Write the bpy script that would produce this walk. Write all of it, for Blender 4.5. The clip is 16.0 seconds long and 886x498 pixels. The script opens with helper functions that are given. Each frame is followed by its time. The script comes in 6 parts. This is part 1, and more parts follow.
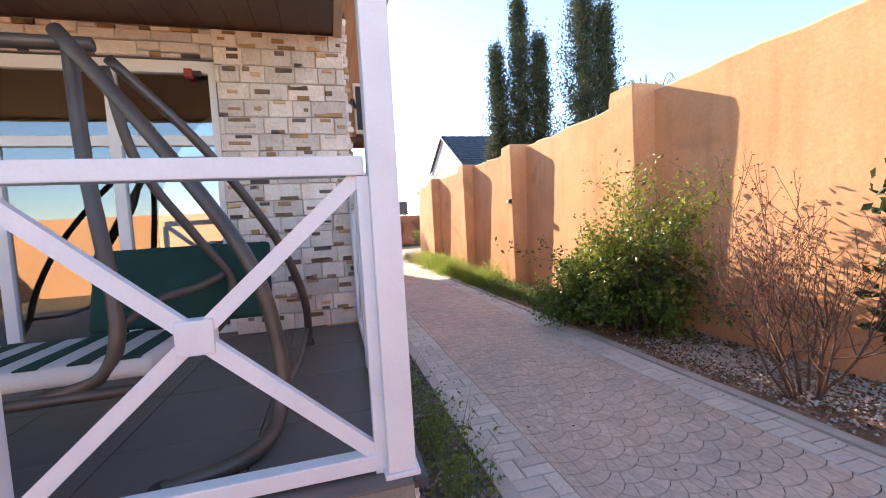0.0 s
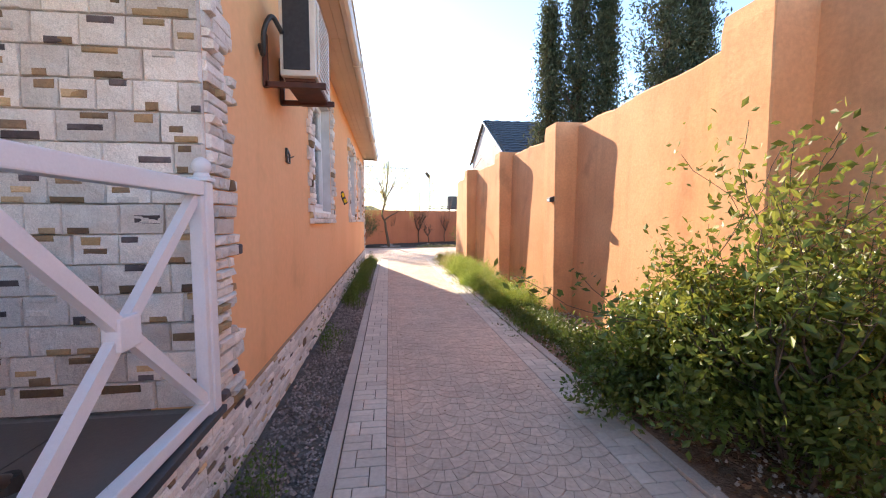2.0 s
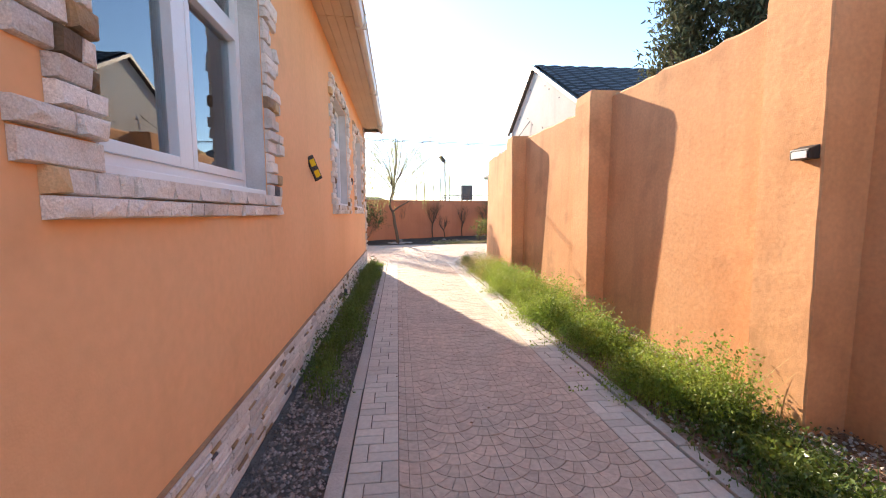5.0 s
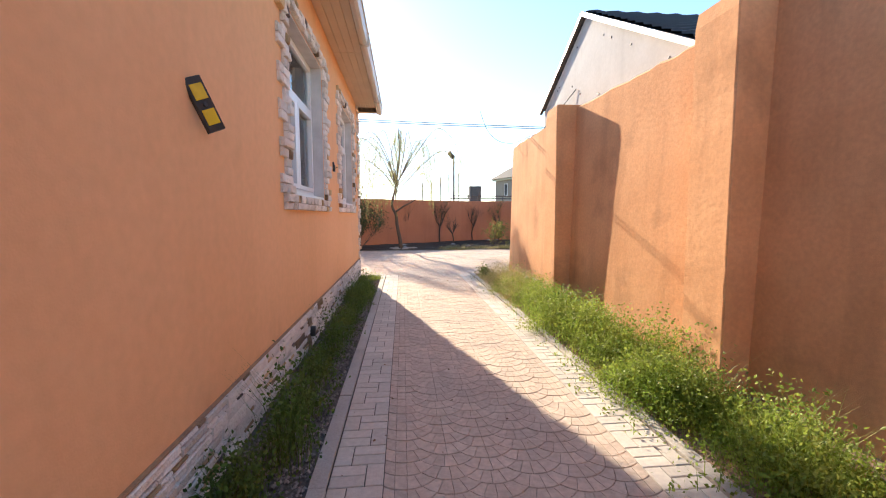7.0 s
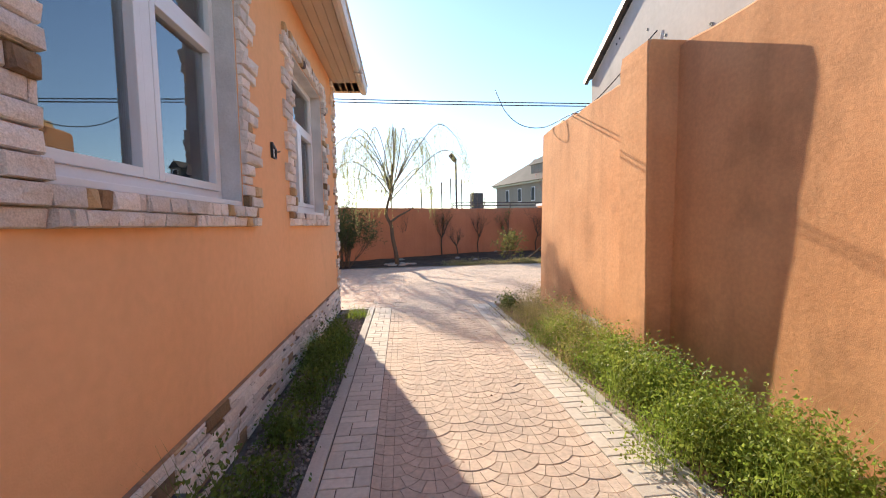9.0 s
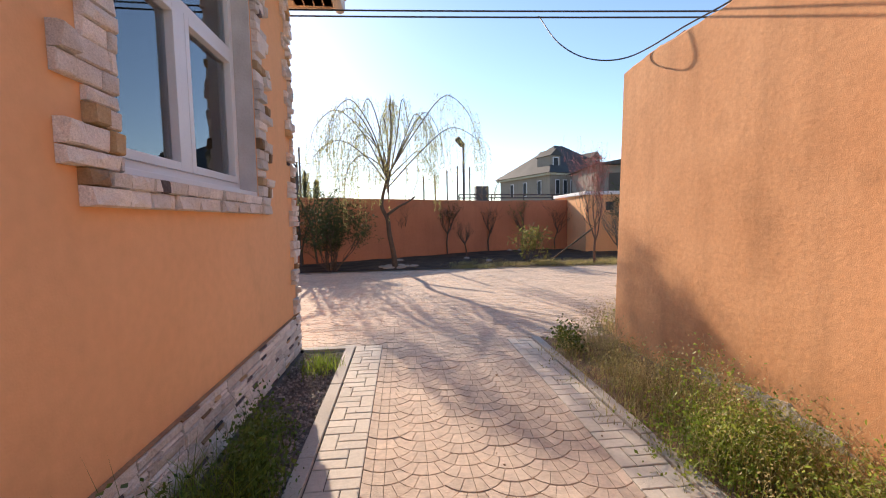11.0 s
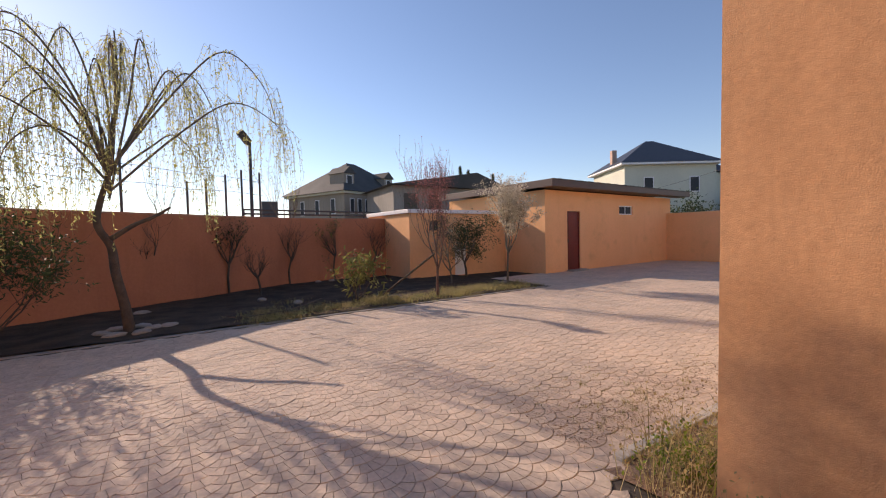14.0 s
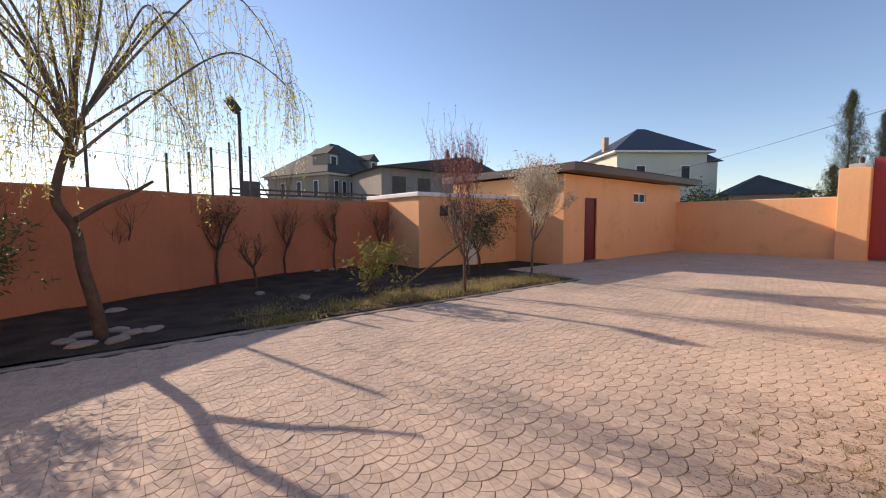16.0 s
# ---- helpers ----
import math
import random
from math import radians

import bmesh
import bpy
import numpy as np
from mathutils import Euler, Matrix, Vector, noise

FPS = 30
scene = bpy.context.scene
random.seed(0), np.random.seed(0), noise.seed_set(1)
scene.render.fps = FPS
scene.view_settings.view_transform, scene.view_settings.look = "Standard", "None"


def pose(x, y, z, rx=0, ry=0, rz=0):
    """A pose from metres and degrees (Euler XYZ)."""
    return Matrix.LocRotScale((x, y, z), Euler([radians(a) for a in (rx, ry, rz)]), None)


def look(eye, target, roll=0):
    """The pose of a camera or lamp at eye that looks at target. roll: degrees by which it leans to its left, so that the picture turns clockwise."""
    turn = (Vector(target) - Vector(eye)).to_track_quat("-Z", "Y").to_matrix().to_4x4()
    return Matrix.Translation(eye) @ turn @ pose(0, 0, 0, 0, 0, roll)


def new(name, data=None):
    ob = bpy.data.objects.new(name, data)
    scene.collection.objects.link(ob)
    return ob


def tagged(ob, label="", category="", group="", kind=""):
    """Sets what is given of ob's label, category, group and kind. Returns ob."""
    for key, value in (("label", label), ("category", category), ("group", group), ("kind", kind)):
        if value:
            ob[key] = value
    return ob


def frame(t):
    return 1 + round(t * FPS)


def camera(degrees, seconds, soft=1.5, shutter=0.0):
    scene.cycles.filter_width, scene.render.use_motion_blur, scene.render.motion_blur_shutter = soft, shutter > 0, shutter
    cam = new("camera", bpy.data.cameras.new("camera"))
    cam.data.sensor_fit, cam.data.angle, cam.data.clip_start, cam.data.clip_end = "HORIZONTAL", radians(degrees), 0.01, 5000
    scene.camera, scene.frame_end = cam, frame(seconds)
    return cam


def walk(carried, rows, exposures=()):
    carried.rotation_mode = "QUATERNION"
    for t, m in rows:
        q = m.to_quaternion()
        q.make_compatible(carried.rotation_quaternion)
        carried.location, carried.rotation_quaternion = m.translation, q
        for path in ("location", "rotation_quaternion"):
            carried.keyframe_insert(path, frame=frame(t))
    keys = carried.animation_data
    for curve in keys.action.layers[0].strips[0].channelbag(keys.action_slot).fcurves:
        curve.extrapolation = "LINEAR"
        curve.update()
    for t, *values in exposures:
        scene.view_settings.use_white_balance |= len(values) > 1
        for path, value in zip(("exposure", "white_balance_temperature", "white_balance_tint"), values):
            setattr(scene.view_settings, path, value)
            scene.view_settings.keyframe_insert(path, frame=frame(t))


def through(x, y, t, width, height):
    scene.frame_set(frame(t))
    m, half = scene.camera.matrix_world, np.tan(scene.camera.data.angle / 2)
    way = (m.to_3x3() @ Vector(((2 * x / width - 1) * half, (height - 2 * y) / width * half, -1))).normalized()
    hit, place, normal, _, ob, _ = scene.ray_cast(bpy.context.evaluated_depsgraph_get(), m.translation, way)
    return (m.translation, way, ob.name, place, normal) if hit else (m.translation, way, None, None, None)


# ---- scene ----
PATH = [
    (0, (-0.209, -3.602, 1.304), (0.315, -1.676, 1.179), -3.3),
    (0.5, (0.178, -3.286, 1.318), (0.965, -1.46, 1.107), -2.1),
    (1, (0.468, -2.953, 1.358), (1.119, -1.073, 1.147), -0.2),
    (1.5, (0.657, -2.474, 1.358), (1.098, -0.531, 1.182), 0.2),
    (2, (0.854, -1.917, 1.359), (1.117, 0.061, 1.22), -0.2),
    (2.5, (0.848, -1.278, 1.363), (1.075, 0.705, 1.238), -0.9),
    (3, (0.852, -0.692, 1.33), (1.108, 1.286, 1.176), -0.8),
    (3.5, (0.809, -0.118, 1.327), (1.075, 1.857, 1.153), -0.7),
    (4, (0.816, 0.487, 1.342), (1.066, 2.463, 1.164), -0.7),
    (6.5, (0.903, 3.237, 1.3), (1.101, 5.219, 1.122), -0.2),
    (7, (0.931, 3.792, 1.279), (1.125, 5.776, 1.114), -0.2),
    (7.5, (0.962, 4.37, 1.294), (1.167, 6.354, 1.144), -0.4),
    (8, (0.989, 4.885, 1.309), (1.193, 6.87, 1.174), -0.9),
    (8.5, (0.966, 5.446, 1.321), (1.175, 7.431, 1.194), -1.2),
    (9, (1.017, 6.053, 1.32), (1.215, 8.04, 1.197), -1.2),
    (11.5, (1.054, 9.001, 1.26), (1.253, 10.986, 1.11), -0.9),
    (12, (1.062, 9.544, 1.268), (1.321, 11.522, 1.114), -0.1),
    (12.5, (1.106, 10.088, 1.275), (1.469, 12.049, 1.122), 0.2),
    (13, (1.115, 10.573, 1.28), (1.679, 12.487, 1.14), -0.2),
    (13.5, (1.175, 11.054, 1.322), (2.013, 12.867, 1.221), -0.9),
    (14, (1.257, 11.63, 1.369), (2.399, 13.27, 1.3), -1.3),
    (14.5, (1.243, 12.076, 1.396), (2.631, 13.514, 1.339), -1.4),
    (15, (1.304, 12.474, 1.408), (2.899, 13.676, 1.316), -1.4),
    (15.5, (1.258, 12.773, 1.405), (2.914, 13.885, 1.261), -0.6),
    (16, (1.144, 13.115, 1.406), (2.365, 14.692, 1.263), -0.3),
]
cam = camera(94.8, 16.0, 1.1)
walk(cam, [(t, look(eye, target, roll)) for t, eye, target, roll in PATH], [(0, 2.0, 6800, 14), (1, 1.94, 6800, 14), (4, 1.89, 6800, 11), (7, 1.58, 6750, 10), (9, 1.25, 6750, 10), (11.5, 0.82, 6950, 17), (13, 0.52, 7100, 22), (14.5, 0.4, 7200, 22), (15.5, 0.5, 7050, 19), (16, 0.52, 7150, 20)])

# ---- light ----
SUN_AZ, SUN_EL = radians(-16.0), radians(24.0)
SUN_DIR = Vector((math.sin(SUN_AZ) * math.cos(SUN_EL), math.cos(SUN_AZ) * math.cos(SUN_EL), math.sin(SUN_EL)))
world = bpy.data.worlds.new("world")
scene.world = world
world.use_nodes = True
wn = world.node_tree.nodes
sky = wn.new("ShaderNodeTexSky")
sky.sky_type, sky.sun_disc = "NISHITA", False
sky.sun_elevation, sky.sun_rotation = SUN_EL, SUN_AZ
sky.air_density, sky.dust_density, sky.ozone_density = 1.0, 0.12, 3.4
wn["Background"].inputs["Strength"].default_value = 0.13
world.node_tree.links.new(sky.outputs[0], wn["Background"].inputs["Color"])
sun_data = bpy.data.lights.new("sun", "SUN")
sun_data.energy, sun_data.angle, sun_data.color = 4.05, radians(0.55), (1.0, 0.86, 0.69)
sun = new("sun", sun_data)
sun.matrix_world = look(SUN_DIR * 60, (0, 0, 0))

# ---- materials ----


def surf(name, colour, alt=None, scale=3.0, rough=0.85, bump=0.0, bump_scale=60.0, fine=0.12, metal=0.0, vary=0.0, streak=0.0, bump2=0.0, spec=0.5, blotch=0.0):
    """Two colours mixed by broad noise, fine grain over it, piece-to-piece variation and relief."""
    m = bpy.data.materials.new(name)
    m.use_nodes = True
    n, l = m.node_tree.nodes, m.node_tree.links
    b = n["Principled BSDF"]
    b.inputs["Roughness"].default_value, b.inputs["Metallic"].default_value = rough, metal
    b.inputs["Specular IOR Level"].default_value = spec
    geo = n.new("ShaderNodeNewGeometry")
    src = geo.outputs["Position"]

    def noise_at(s, detail=4.0, vec=src):
        t = n.new("ShaderNodeTexNoise")
        t.inputs["Scale"].default_value, t.inputs["Detail"].default_value = s, detail
        l.new(vec, t.inputs["Vector"])
        return t.outputs["Fac"]

    def mix(kind, fac, a, c):
        x = n.new("ShaderNodeMix")
        x.data_type, x.blend_type = "RGBA", kind
        for v, k in ((fac, 0), (a, 6), (c, 7)):
            if isinstance(v, (int, float)):
                x.inputs[k].default_value = v
            elif isinstance(v, tuple):
                x.inputs[k].default_value = (*v, 1)
            else:
                l.new(v, x.inputs[k])
        return x.outputs[2]

    def ramp(v, lo, hi, a=0.0, c=1.0):
        x = n.new("ShaderNodeMapRange")
        l.new(v, x.inputs[0])
        for k, q in zip((1, 2, 3, 4), (lo, hi, a, c)):
            x.inputs[k].default_value = q
        return x.outputs[0]

    alt = alt or tuple(c * 0.8 for c in colour)
    col = mix("MIX", ramp(noise_at(scale), 0.35, 0.68), colour, alt)
    if fine:
        g = ramp(noise_at(scale * 22, 3.0), 0.25, 0.75, 1 - fine, 1 + fine)
        col = mix("MULTIPLY", 1.0, col, g)
    if streak:
        mp = n.new("ShaderNodeMapping")
        mp.inputs["Scale"].default_value = (5.0, 5.0, 0.5)
        l.new(src, mp.inputs["Vector"])
        g = ramp(noise_at(1.0, 5.0, mp.outputs[0]), 0.5, 0.75, 1.0, 1 - streak)
        col = mix("MULTIPLY", 1.0, col, g)
    if blotch:
        g = ramp(noise_at(1.7, 6.0), 0.60, 0.74, 1.0, 1 - blotch)
        col = mix("MULTIPLY", 1.0, col, g)
    if vary:
        info = n.new("ShaderNodeObjectInfo")
        add = n.new("ShaderNodeMath")
        l.new(info.outputs["Random"], add.inputs[0])
        l.new(geo.outputs["Random Per Island"], add.inputs[1])
        fr = n.new("ShaderNodeMath")
        fr.operation = "FRACT"
        l.new(add.outputs[0], fr.inputs[0])
        col = mix("MULTIPLY", 1.0, col, ramp(fr.outputs[0], 0.0, 1.0, 1 - vary, 1 + vary))
    l.new(col, b.inputs["Base Color"])
    if bump:
        bp = n.new("ShaderNodeBump")
        bp.inputs["Strength"].default_value, bp.inputs["Distance"].default_value = bump, 0.02
        h = noise_at(bump_scale, 5.0)
        if bump2:
            ad = n.new("ShaderNodeMath")
            ad.operation = "MULTIPLY_ADD"
            l.new(noise_at(bump_scale * 0.09, 4.0), ad.inputs[0])
            ad.inputs[1].default_value = bump2
            l.new(h, ad.inputs[2])
            h = ad.outputs[0]
        l.new(h, bp.inputs["Height"])
        l.new(bp.outputs[0], b.inputs["Normal"])
    return m


def leafy(name, colour, alt, through=0.35, rough=0.5):
    """Thin leaves: coloured by piece, some light passing through."""
    m = surf(name, colour, alt, 4.0, rough, fine=0.1, vary=0.35, spec=0.3)
    n, l = m.node_tree.nodes, m.node_tree.links
    b = n["Principled BSDF"]
    tr, mx = n.new("ShaderNodeBsdfTranslucent"), n.new("ShaderNodeMixShader")
    l.new(b.inputs["Base Color"].links[0].from_socket, tr.inputs["Color"])
    mx.inputs[0].default_value = through
    l.new(b.outputs[0], mx.inputs[1])
    l.new(tr.outputs[0], mx.inputs[2])
    l.new(mx.outputs[0], n["Material Output"].inputs["Surface"])
    return m


def glazing(name, tint=(0.9, 0.95, 0.97)):
    m = bpy.data.materials.new(name)
    m.use_nodes = True
    n, l = m.node_tree.nodes, m.node_tree.links
    tr, gl, mx, fr = n.new("ShaderNodeBsdfTransparent"), n.new("ShaderNodeBsdfGlossy"), n.new("ShaderNodeMixShader"), n.new("ShaderNodeFresnel")
    tr.inputs["Color"].default_value = (*tint, 1)
    gl.inputs["Roughness"].default_value, fr.inputs["IOR"].default_value = 0.01, 3.0
    l.new(fr.outputs[0], mx.inputs[0])
    l.new(tr.outputs[0], mx.inputs[1])
    l.new(gl.outputs[0], mx.inputs[2])
    l.new(mx.outputs[0], n["Material Output"].inputs["Surface"])
    return m


STUCCO = surf("stucco", (0.88, 0.49, 0.255), (0.84, 0.455, 0.23), 0.8, 0.92, 0.10, 110, 0.04, streak=0.04, bump2=1.4, spec=0.2, blotch=0.12)
STUCCO_ROUGH = surf("rough_stucco", (0.73, 0.39, 0.203), (0.65, 0.33, 0.163), 1.6, 0.95, 0.16, 190, 0.08, streak=0.16, bump2=1.7, spec=0.2, blotch=0.24)
STONE = surf("cladding_stone", (0.68, 0.60, 0.535), (0.78, 0.71, 0.645), 9, 0.9, 0.8, 38, 0.2, vary=0.2, bump2=1.2)
# Paler and yellower than STUCCO: bright sun on the render is put into the colour.
STUCCO_SUNLIT = surf("sunlit_render", (0.80, 0.56, 0.27), (0.74, 0.49, 0.22), 1.1, 0.92, 0.15, 50, 0.06, streak=0.1, bump2=0.8, spec=0.2)
# Browner and darker than STUCCO: the garden wall's backlit shade is in the colour.
STUCCO_BACKLIT = surf("backlit_render", (0.50, 0.205, 0.115), (0.43, 0.17, 0.095), 0.9, 0.92, 0.12, 60, 0.06, streak=0.1, bump2=0.6, spec=0.2)
STONE_BROWN = surf("brown_stone", (0.20, 0.13, 0.085), (0.34, 0.21, 0.10), 7, 0.9, 0.5, 50, 0.15, vary=0.45)
STONE_OCHRE = surf("ochre_stone", (0.46, 0.30, 0.15), (0.55, 0.38, 0.22), 7, 0.9, 0.5, 50, 0.15, vary=0.3)
STONE_DARK = surf("dark_stone", (0.09, 0.07, 0.07), (0.17, 0.13, 0.13), 7, 0.9, 0.5, 50, 0.15, vary=0.4)
MORTAR = surf("mortar", (0.24, 0.21, 0.19), (0.17, 0.15, 0.14), 12, 0.95, 0.3, 60)
PAVER = surf("fan_paver", (0.60, 0.475, 0.375), (0.49, 0.40, 0.325), 1.3, 0.85, 0.4, 90, 0.16, vary=0.09, bump2=1.0, spec=0.3)
PAVER_BAND = surf("band_paver", (0.62, 0.56, 0.48), (0.54, 0.485, 0.415), 1.6, 0.85, 0.25, 120, 0.1, vary=0.10, spec=0.3)
JOINT = surf("paving_joint", (0.10, 0.08, 0.065), (0.06, 0.05, 0.04), 9, 0.98, 0.3, 90)
KERB = surf("kerb_concrete", (0.50, 0.455, 0.40), (0.41, 0.37, 0.325), 3, 0.9, 0.3, 90, 0.1, vary=0.08)
CONCRETE = surf("concrete", (0.34, 0.31, 0.275), (0.26, 0.235, 0.21), 1.5, 0.92, 0.35, 60, 0.12, streak=0.1)
SOIL = surf("soil", (0.055, 0.042, 0.034), (0.10, 0.075, 0.055), 2.2, 0.98, 0.9, 30, 0.3, bump2=1.5, spec=0.1)
MULCH = surf("mulch", (0.23, 0.145, 0.10), (0.36, 0.25, 0.18), 3.5, 0.98, 0.9, 45, 0.35, bump2=1.2, spec=0.1)
EARTH = surf("earth", (0.25, 0.20, 0.14), (0.16, 0.15, 0.08), 0.15, 0.98, 0.5, 6, 0.2)
GRIT = surf("grit", (0.17, 0.15, 0.135), (0.11, 0.095, 0.085), 14, 0.95, 0.9, 70, 0.3, bump2=1.0)
GRAVEL = surf("gravel", (0.32, 0.285, 0.265), (0.17, 0.15, 0.14), 6, 0.85, 0.4, 150, 0.15, vary=0.5)
WHITE = surf("white_paint", (0.80, 0.79, 0.80), (0.74, 0.73, 0.74), 5, 0.45, 0.06, 80, 0.03)
UPVC = surf("white_plastic", (0.80, 0.80, 0.80), (0.76, 0.76, 0.76), 3, 0.35, fine=0.02)
REVEAL = surf("reveal_plaster", (0.66, 0.65, 0.64), (0.52, 0.51, 0.5), 4, 0.9, 0.2, 60, 0.06, streak=0.1)
SOFFIT = surf("soffit_panel", (0.60, 0.47, 0.33), (0.55, 0.42, 0.29), 2, 0.5, 0.05, 40, 0.03)
GUTTER = surf("gutter_metal", (0.66, 0.60, 0.52), (0.58, 0.52, 0.45), 3, 0.4, 0.05, 40, 0.04)
BROWN_CEIL = surf("brown_boards", (0.085, 0.045, 0.035), (0.07, 0.036, 0.028), 3, 0.45, 0.05, 60, 0.05)
DECK = surf("porch_tile", (0.17, 0.135, 0.12), (0.135, 0.11, 0.10), 2, 0.5, 0.08, 80, 0.06)
ROOF_DARK = surf("dark_roof_tile", (0.045, 0.05, 0.065), (0.035, 0.04, 0.05), 3, 0.5, 0.2, 30, 0.1)
ROOF_GREY = surf("grey_roof", (0.07, 0.068, 0.066), (0.05, 0.048, 0.047), 0.6, 0.8, 0.2, 10, 0.1)
METAL_SHEET = surf("metal_sheet", (0.58, 0.56, 0.53), (0.48, 0.46, 0.43), 1.2, 0.9, 0.08, 5, 0.05, 0.0, streak=0.12, spec=0.08)
RUST = surf("rusty_steel", (0.13, 0.045, 0.03), (0.07, 0.03, 0.025), 9, 0.75, 0.3, 80, 0.2)
STEEL_BROWN = surf("brown_pipe", (0.125, 0.10, 0.085), (0.09, 0.075, 0.065), 8, 0.42, 0.05, 60, 0.06, 0.3)
BLACK = surf("black_metal", (0.022, 0.021, 0.022), (0.03, 0.028, 0.028), 9, 0.5, 0.1, 60, 0.1)
DARK_GREY = surf("dark_grey_metal", (0.06, 0.06, 0.065), (0.045, 0.045, 0.05), 4, 0.6, 0.1, 60, 0.1)
AC_WHITE = surf("unit_casing", (0.68, 0.64, 0.58), (0.58, 0.52, 0.45), 3, 0.5, 0.05, 50, 0.05, streak=0.12)
FIN = surf("fin_coil", (0.018, 0.02, 0.026), (0.028, 0.03, 0.036), 40, 0.6, 0.2, 200, 0.2)
YELLOW = surf("yellow_lens", (0.75, 0.52, 0.02), (0.68, 0.45, 0.02), 30, 0.25, fine=0.05)
GREEN_CLOTH = surf("green_canvas", (0.010, 0.055, 0.042), (0.008, 0.042, 0.032), 5, 0.9, 0.2, 150, 0.1)
CUSHION = surf("white_cloth", (0.66, 0.65, 0.62), (0.6, 0.59, 0.56), 5, 0.9, 0.2, 150, 0.05)
RED_GATE = surf("red_painted_steel", (0.34, 0.038, 0.032), (0.29, 0.03, 0.026), 1.2, 0.5, 0.08, 20, 0.06, streak=0.1)
RED_DOOR = surf("dark_red_door", (0.16, 0.022, 0.016), (0.13, 0.018, 0.014), 3, 0.5, 0.06, 40, 0.06)
COPING_RED = surf("coping_brick", (0.22, 0.10, 0.065), (0.30, 0.17, 0.12), 6, 0.9, 0.5, 40, 0.2, vary=0.2)
BARK = surf("bark", (0.115, 0.085, 0.062), (0.075, 0.055, 0.042), 9, 0.95, 0.8, 45, 0.2)
BARK_RED = surf("reddish_twigs", (0.15, 0.085, 0.065), (0.10, 0.055, 0.042), 9, 0.9, 0.4, 60, 0.2)
BARK_GREY = surf("grey_bark", (0.16, 0.135, 0.11), (0.10, 0.085, 0.07), 9, 0.95, 0.6, 50, 0.2)
WILLOW_TWIG = surf("willow_twig", (0.42, 0.36, 0.15), (0.32, 0.26, 0.11), 6, 0.8, fine=0.1)
LEAF_WILLOW = leafy("willow_leaf", (0.62, 0.60, 0.24), (0.48, 0.50, 0.17), 0.55)
LEAF_BRIGHT = leafy("weed_leaf", (0.19, 0.28, 0.042), (0.31, 0.36, 0.075), 0.45)
LEAF_PLINTH = leafy("plinth_leaf", (0.085, 0.15, 0.028), (0.15, 0.20, 0.045), 0.35)
LEAF_OLIVEWEED = leafy("dry_weed", (0.30, 0.29, 0.10), (0.46, 0.37, 0.19), 0.5)
LEAF_DRYWEED = leafy("brown_weed", (0.46, 0.37, 0.17), (0.56, 0.43, 0.25), 0.5)
LEAF_SHRUB = leafy("shrub_leaf", (0.085, 0.13, 0.030), (0.14, 0.185, 0.035), 0.3, 0.35)
LEAF_YELLOW = leafy("young_leaf", (0.24, 0.25, 0.045), (0.15, 0.18, 0.035), 0.42, 0.45)
LEAF_DARK = leafy("dark_leaf", (0.036, 0.056, 0.020), (0.055, 0.08, 0.028), 0.2, 0.6)
LEAF_CYPRESS = leafy("cypress_spray", (0.06, 0.078, 0.04), (0.13, 0.13, 0.068), 0.25, 0.8)
LEAF_OLIVE = leafy("olive_leaf", (0.16, 0.17, 0.05), (0.27, 0.25, 0.085), 0.35, 0.7)
LEAF_RED = leafy("red_bud", (0.22, 0.07, 0.045), (0.30, 0.13, 0.08), 0.35)
LEAF_PINK = leafy("pink_blossom", (0.50, 0.20, 0.20), (0.38, 0.12, 0.12), 0.4)
LEAF_SILVER = leafy("silver_leaf", (0.62, 0.54, 0.44), (0.44, 0.40, 0.28), 0.45)
LEAF_DRY = leafy("fallen_leaf", (0.17, 0.09, 0.05), (0.26, 0.16, 0.09), 0.2, 0.8)
GLASS = glazing("window_glass")
CURTAIN = surf("sheer_curtain", (0.74, 0.76, 0.78), (0.66, 0.68, 0.7), 5, 0.95, fine=0.03)
BLIND = surf("roller_blind", (0.24, 0.22, 0.19), (0.20, 0.18, 0.16), 2, 0.9, fine=0.03)
OPENING_SHADE = surf("opening_shade", (0.10, 0.085, 0.075), (0.08, 0.07, 0.06), 1, 0.9)
FAR_STONE = surf("far_limestone", (0.34, 0.29, 0.235), (0.28, 0.24, 0.20), 0.3, 0.95, 0.2, 5, 0.08, streak=0.15)
FAR_GREY = surf("far_block", (0.27, 0.245, 0.22), (0.21, 0.195, 0.18), 0.3, 0.95, 0.3, 4, 0.1, streak=0.15)
FAR_CREAM = surf("far_render", (0.60, 0.60, 0.50), (0.54, 0.54, 0.46), 0.3, 0.9, fine=0.04)
FAR_PINK = surf("far_pink", (0.50, 0.34, 0.27), (0.44, 0.30, 0.24), 0.4, 0.9, fine=0.05)

# ---- mesh helpers ----


def box(bm, x0, x1, y0, y1, z0, z1, bev=0.0):
    vs = [bm.verts.new((x, y, z)) for z in (z0, z1) for y in (y0, y1) for x in (x0, x1)]
    fs = [bm.faces.new([vs[i] for i in q]) for q in ((0, 2, 3, 1), (4, 5, 7, 6), (0, 1, 5, 4), (2, 6, 7, 3), (0, 4, 6, 2), (1, 3, 7, 5))]
    if bev:
        es = list({e for f in fs for e in f.edges})
        bmesh.ops.bevel(bm, geom=es, offset=bev, segments=2, affect="EDGES", profile=0.6)
    return bm


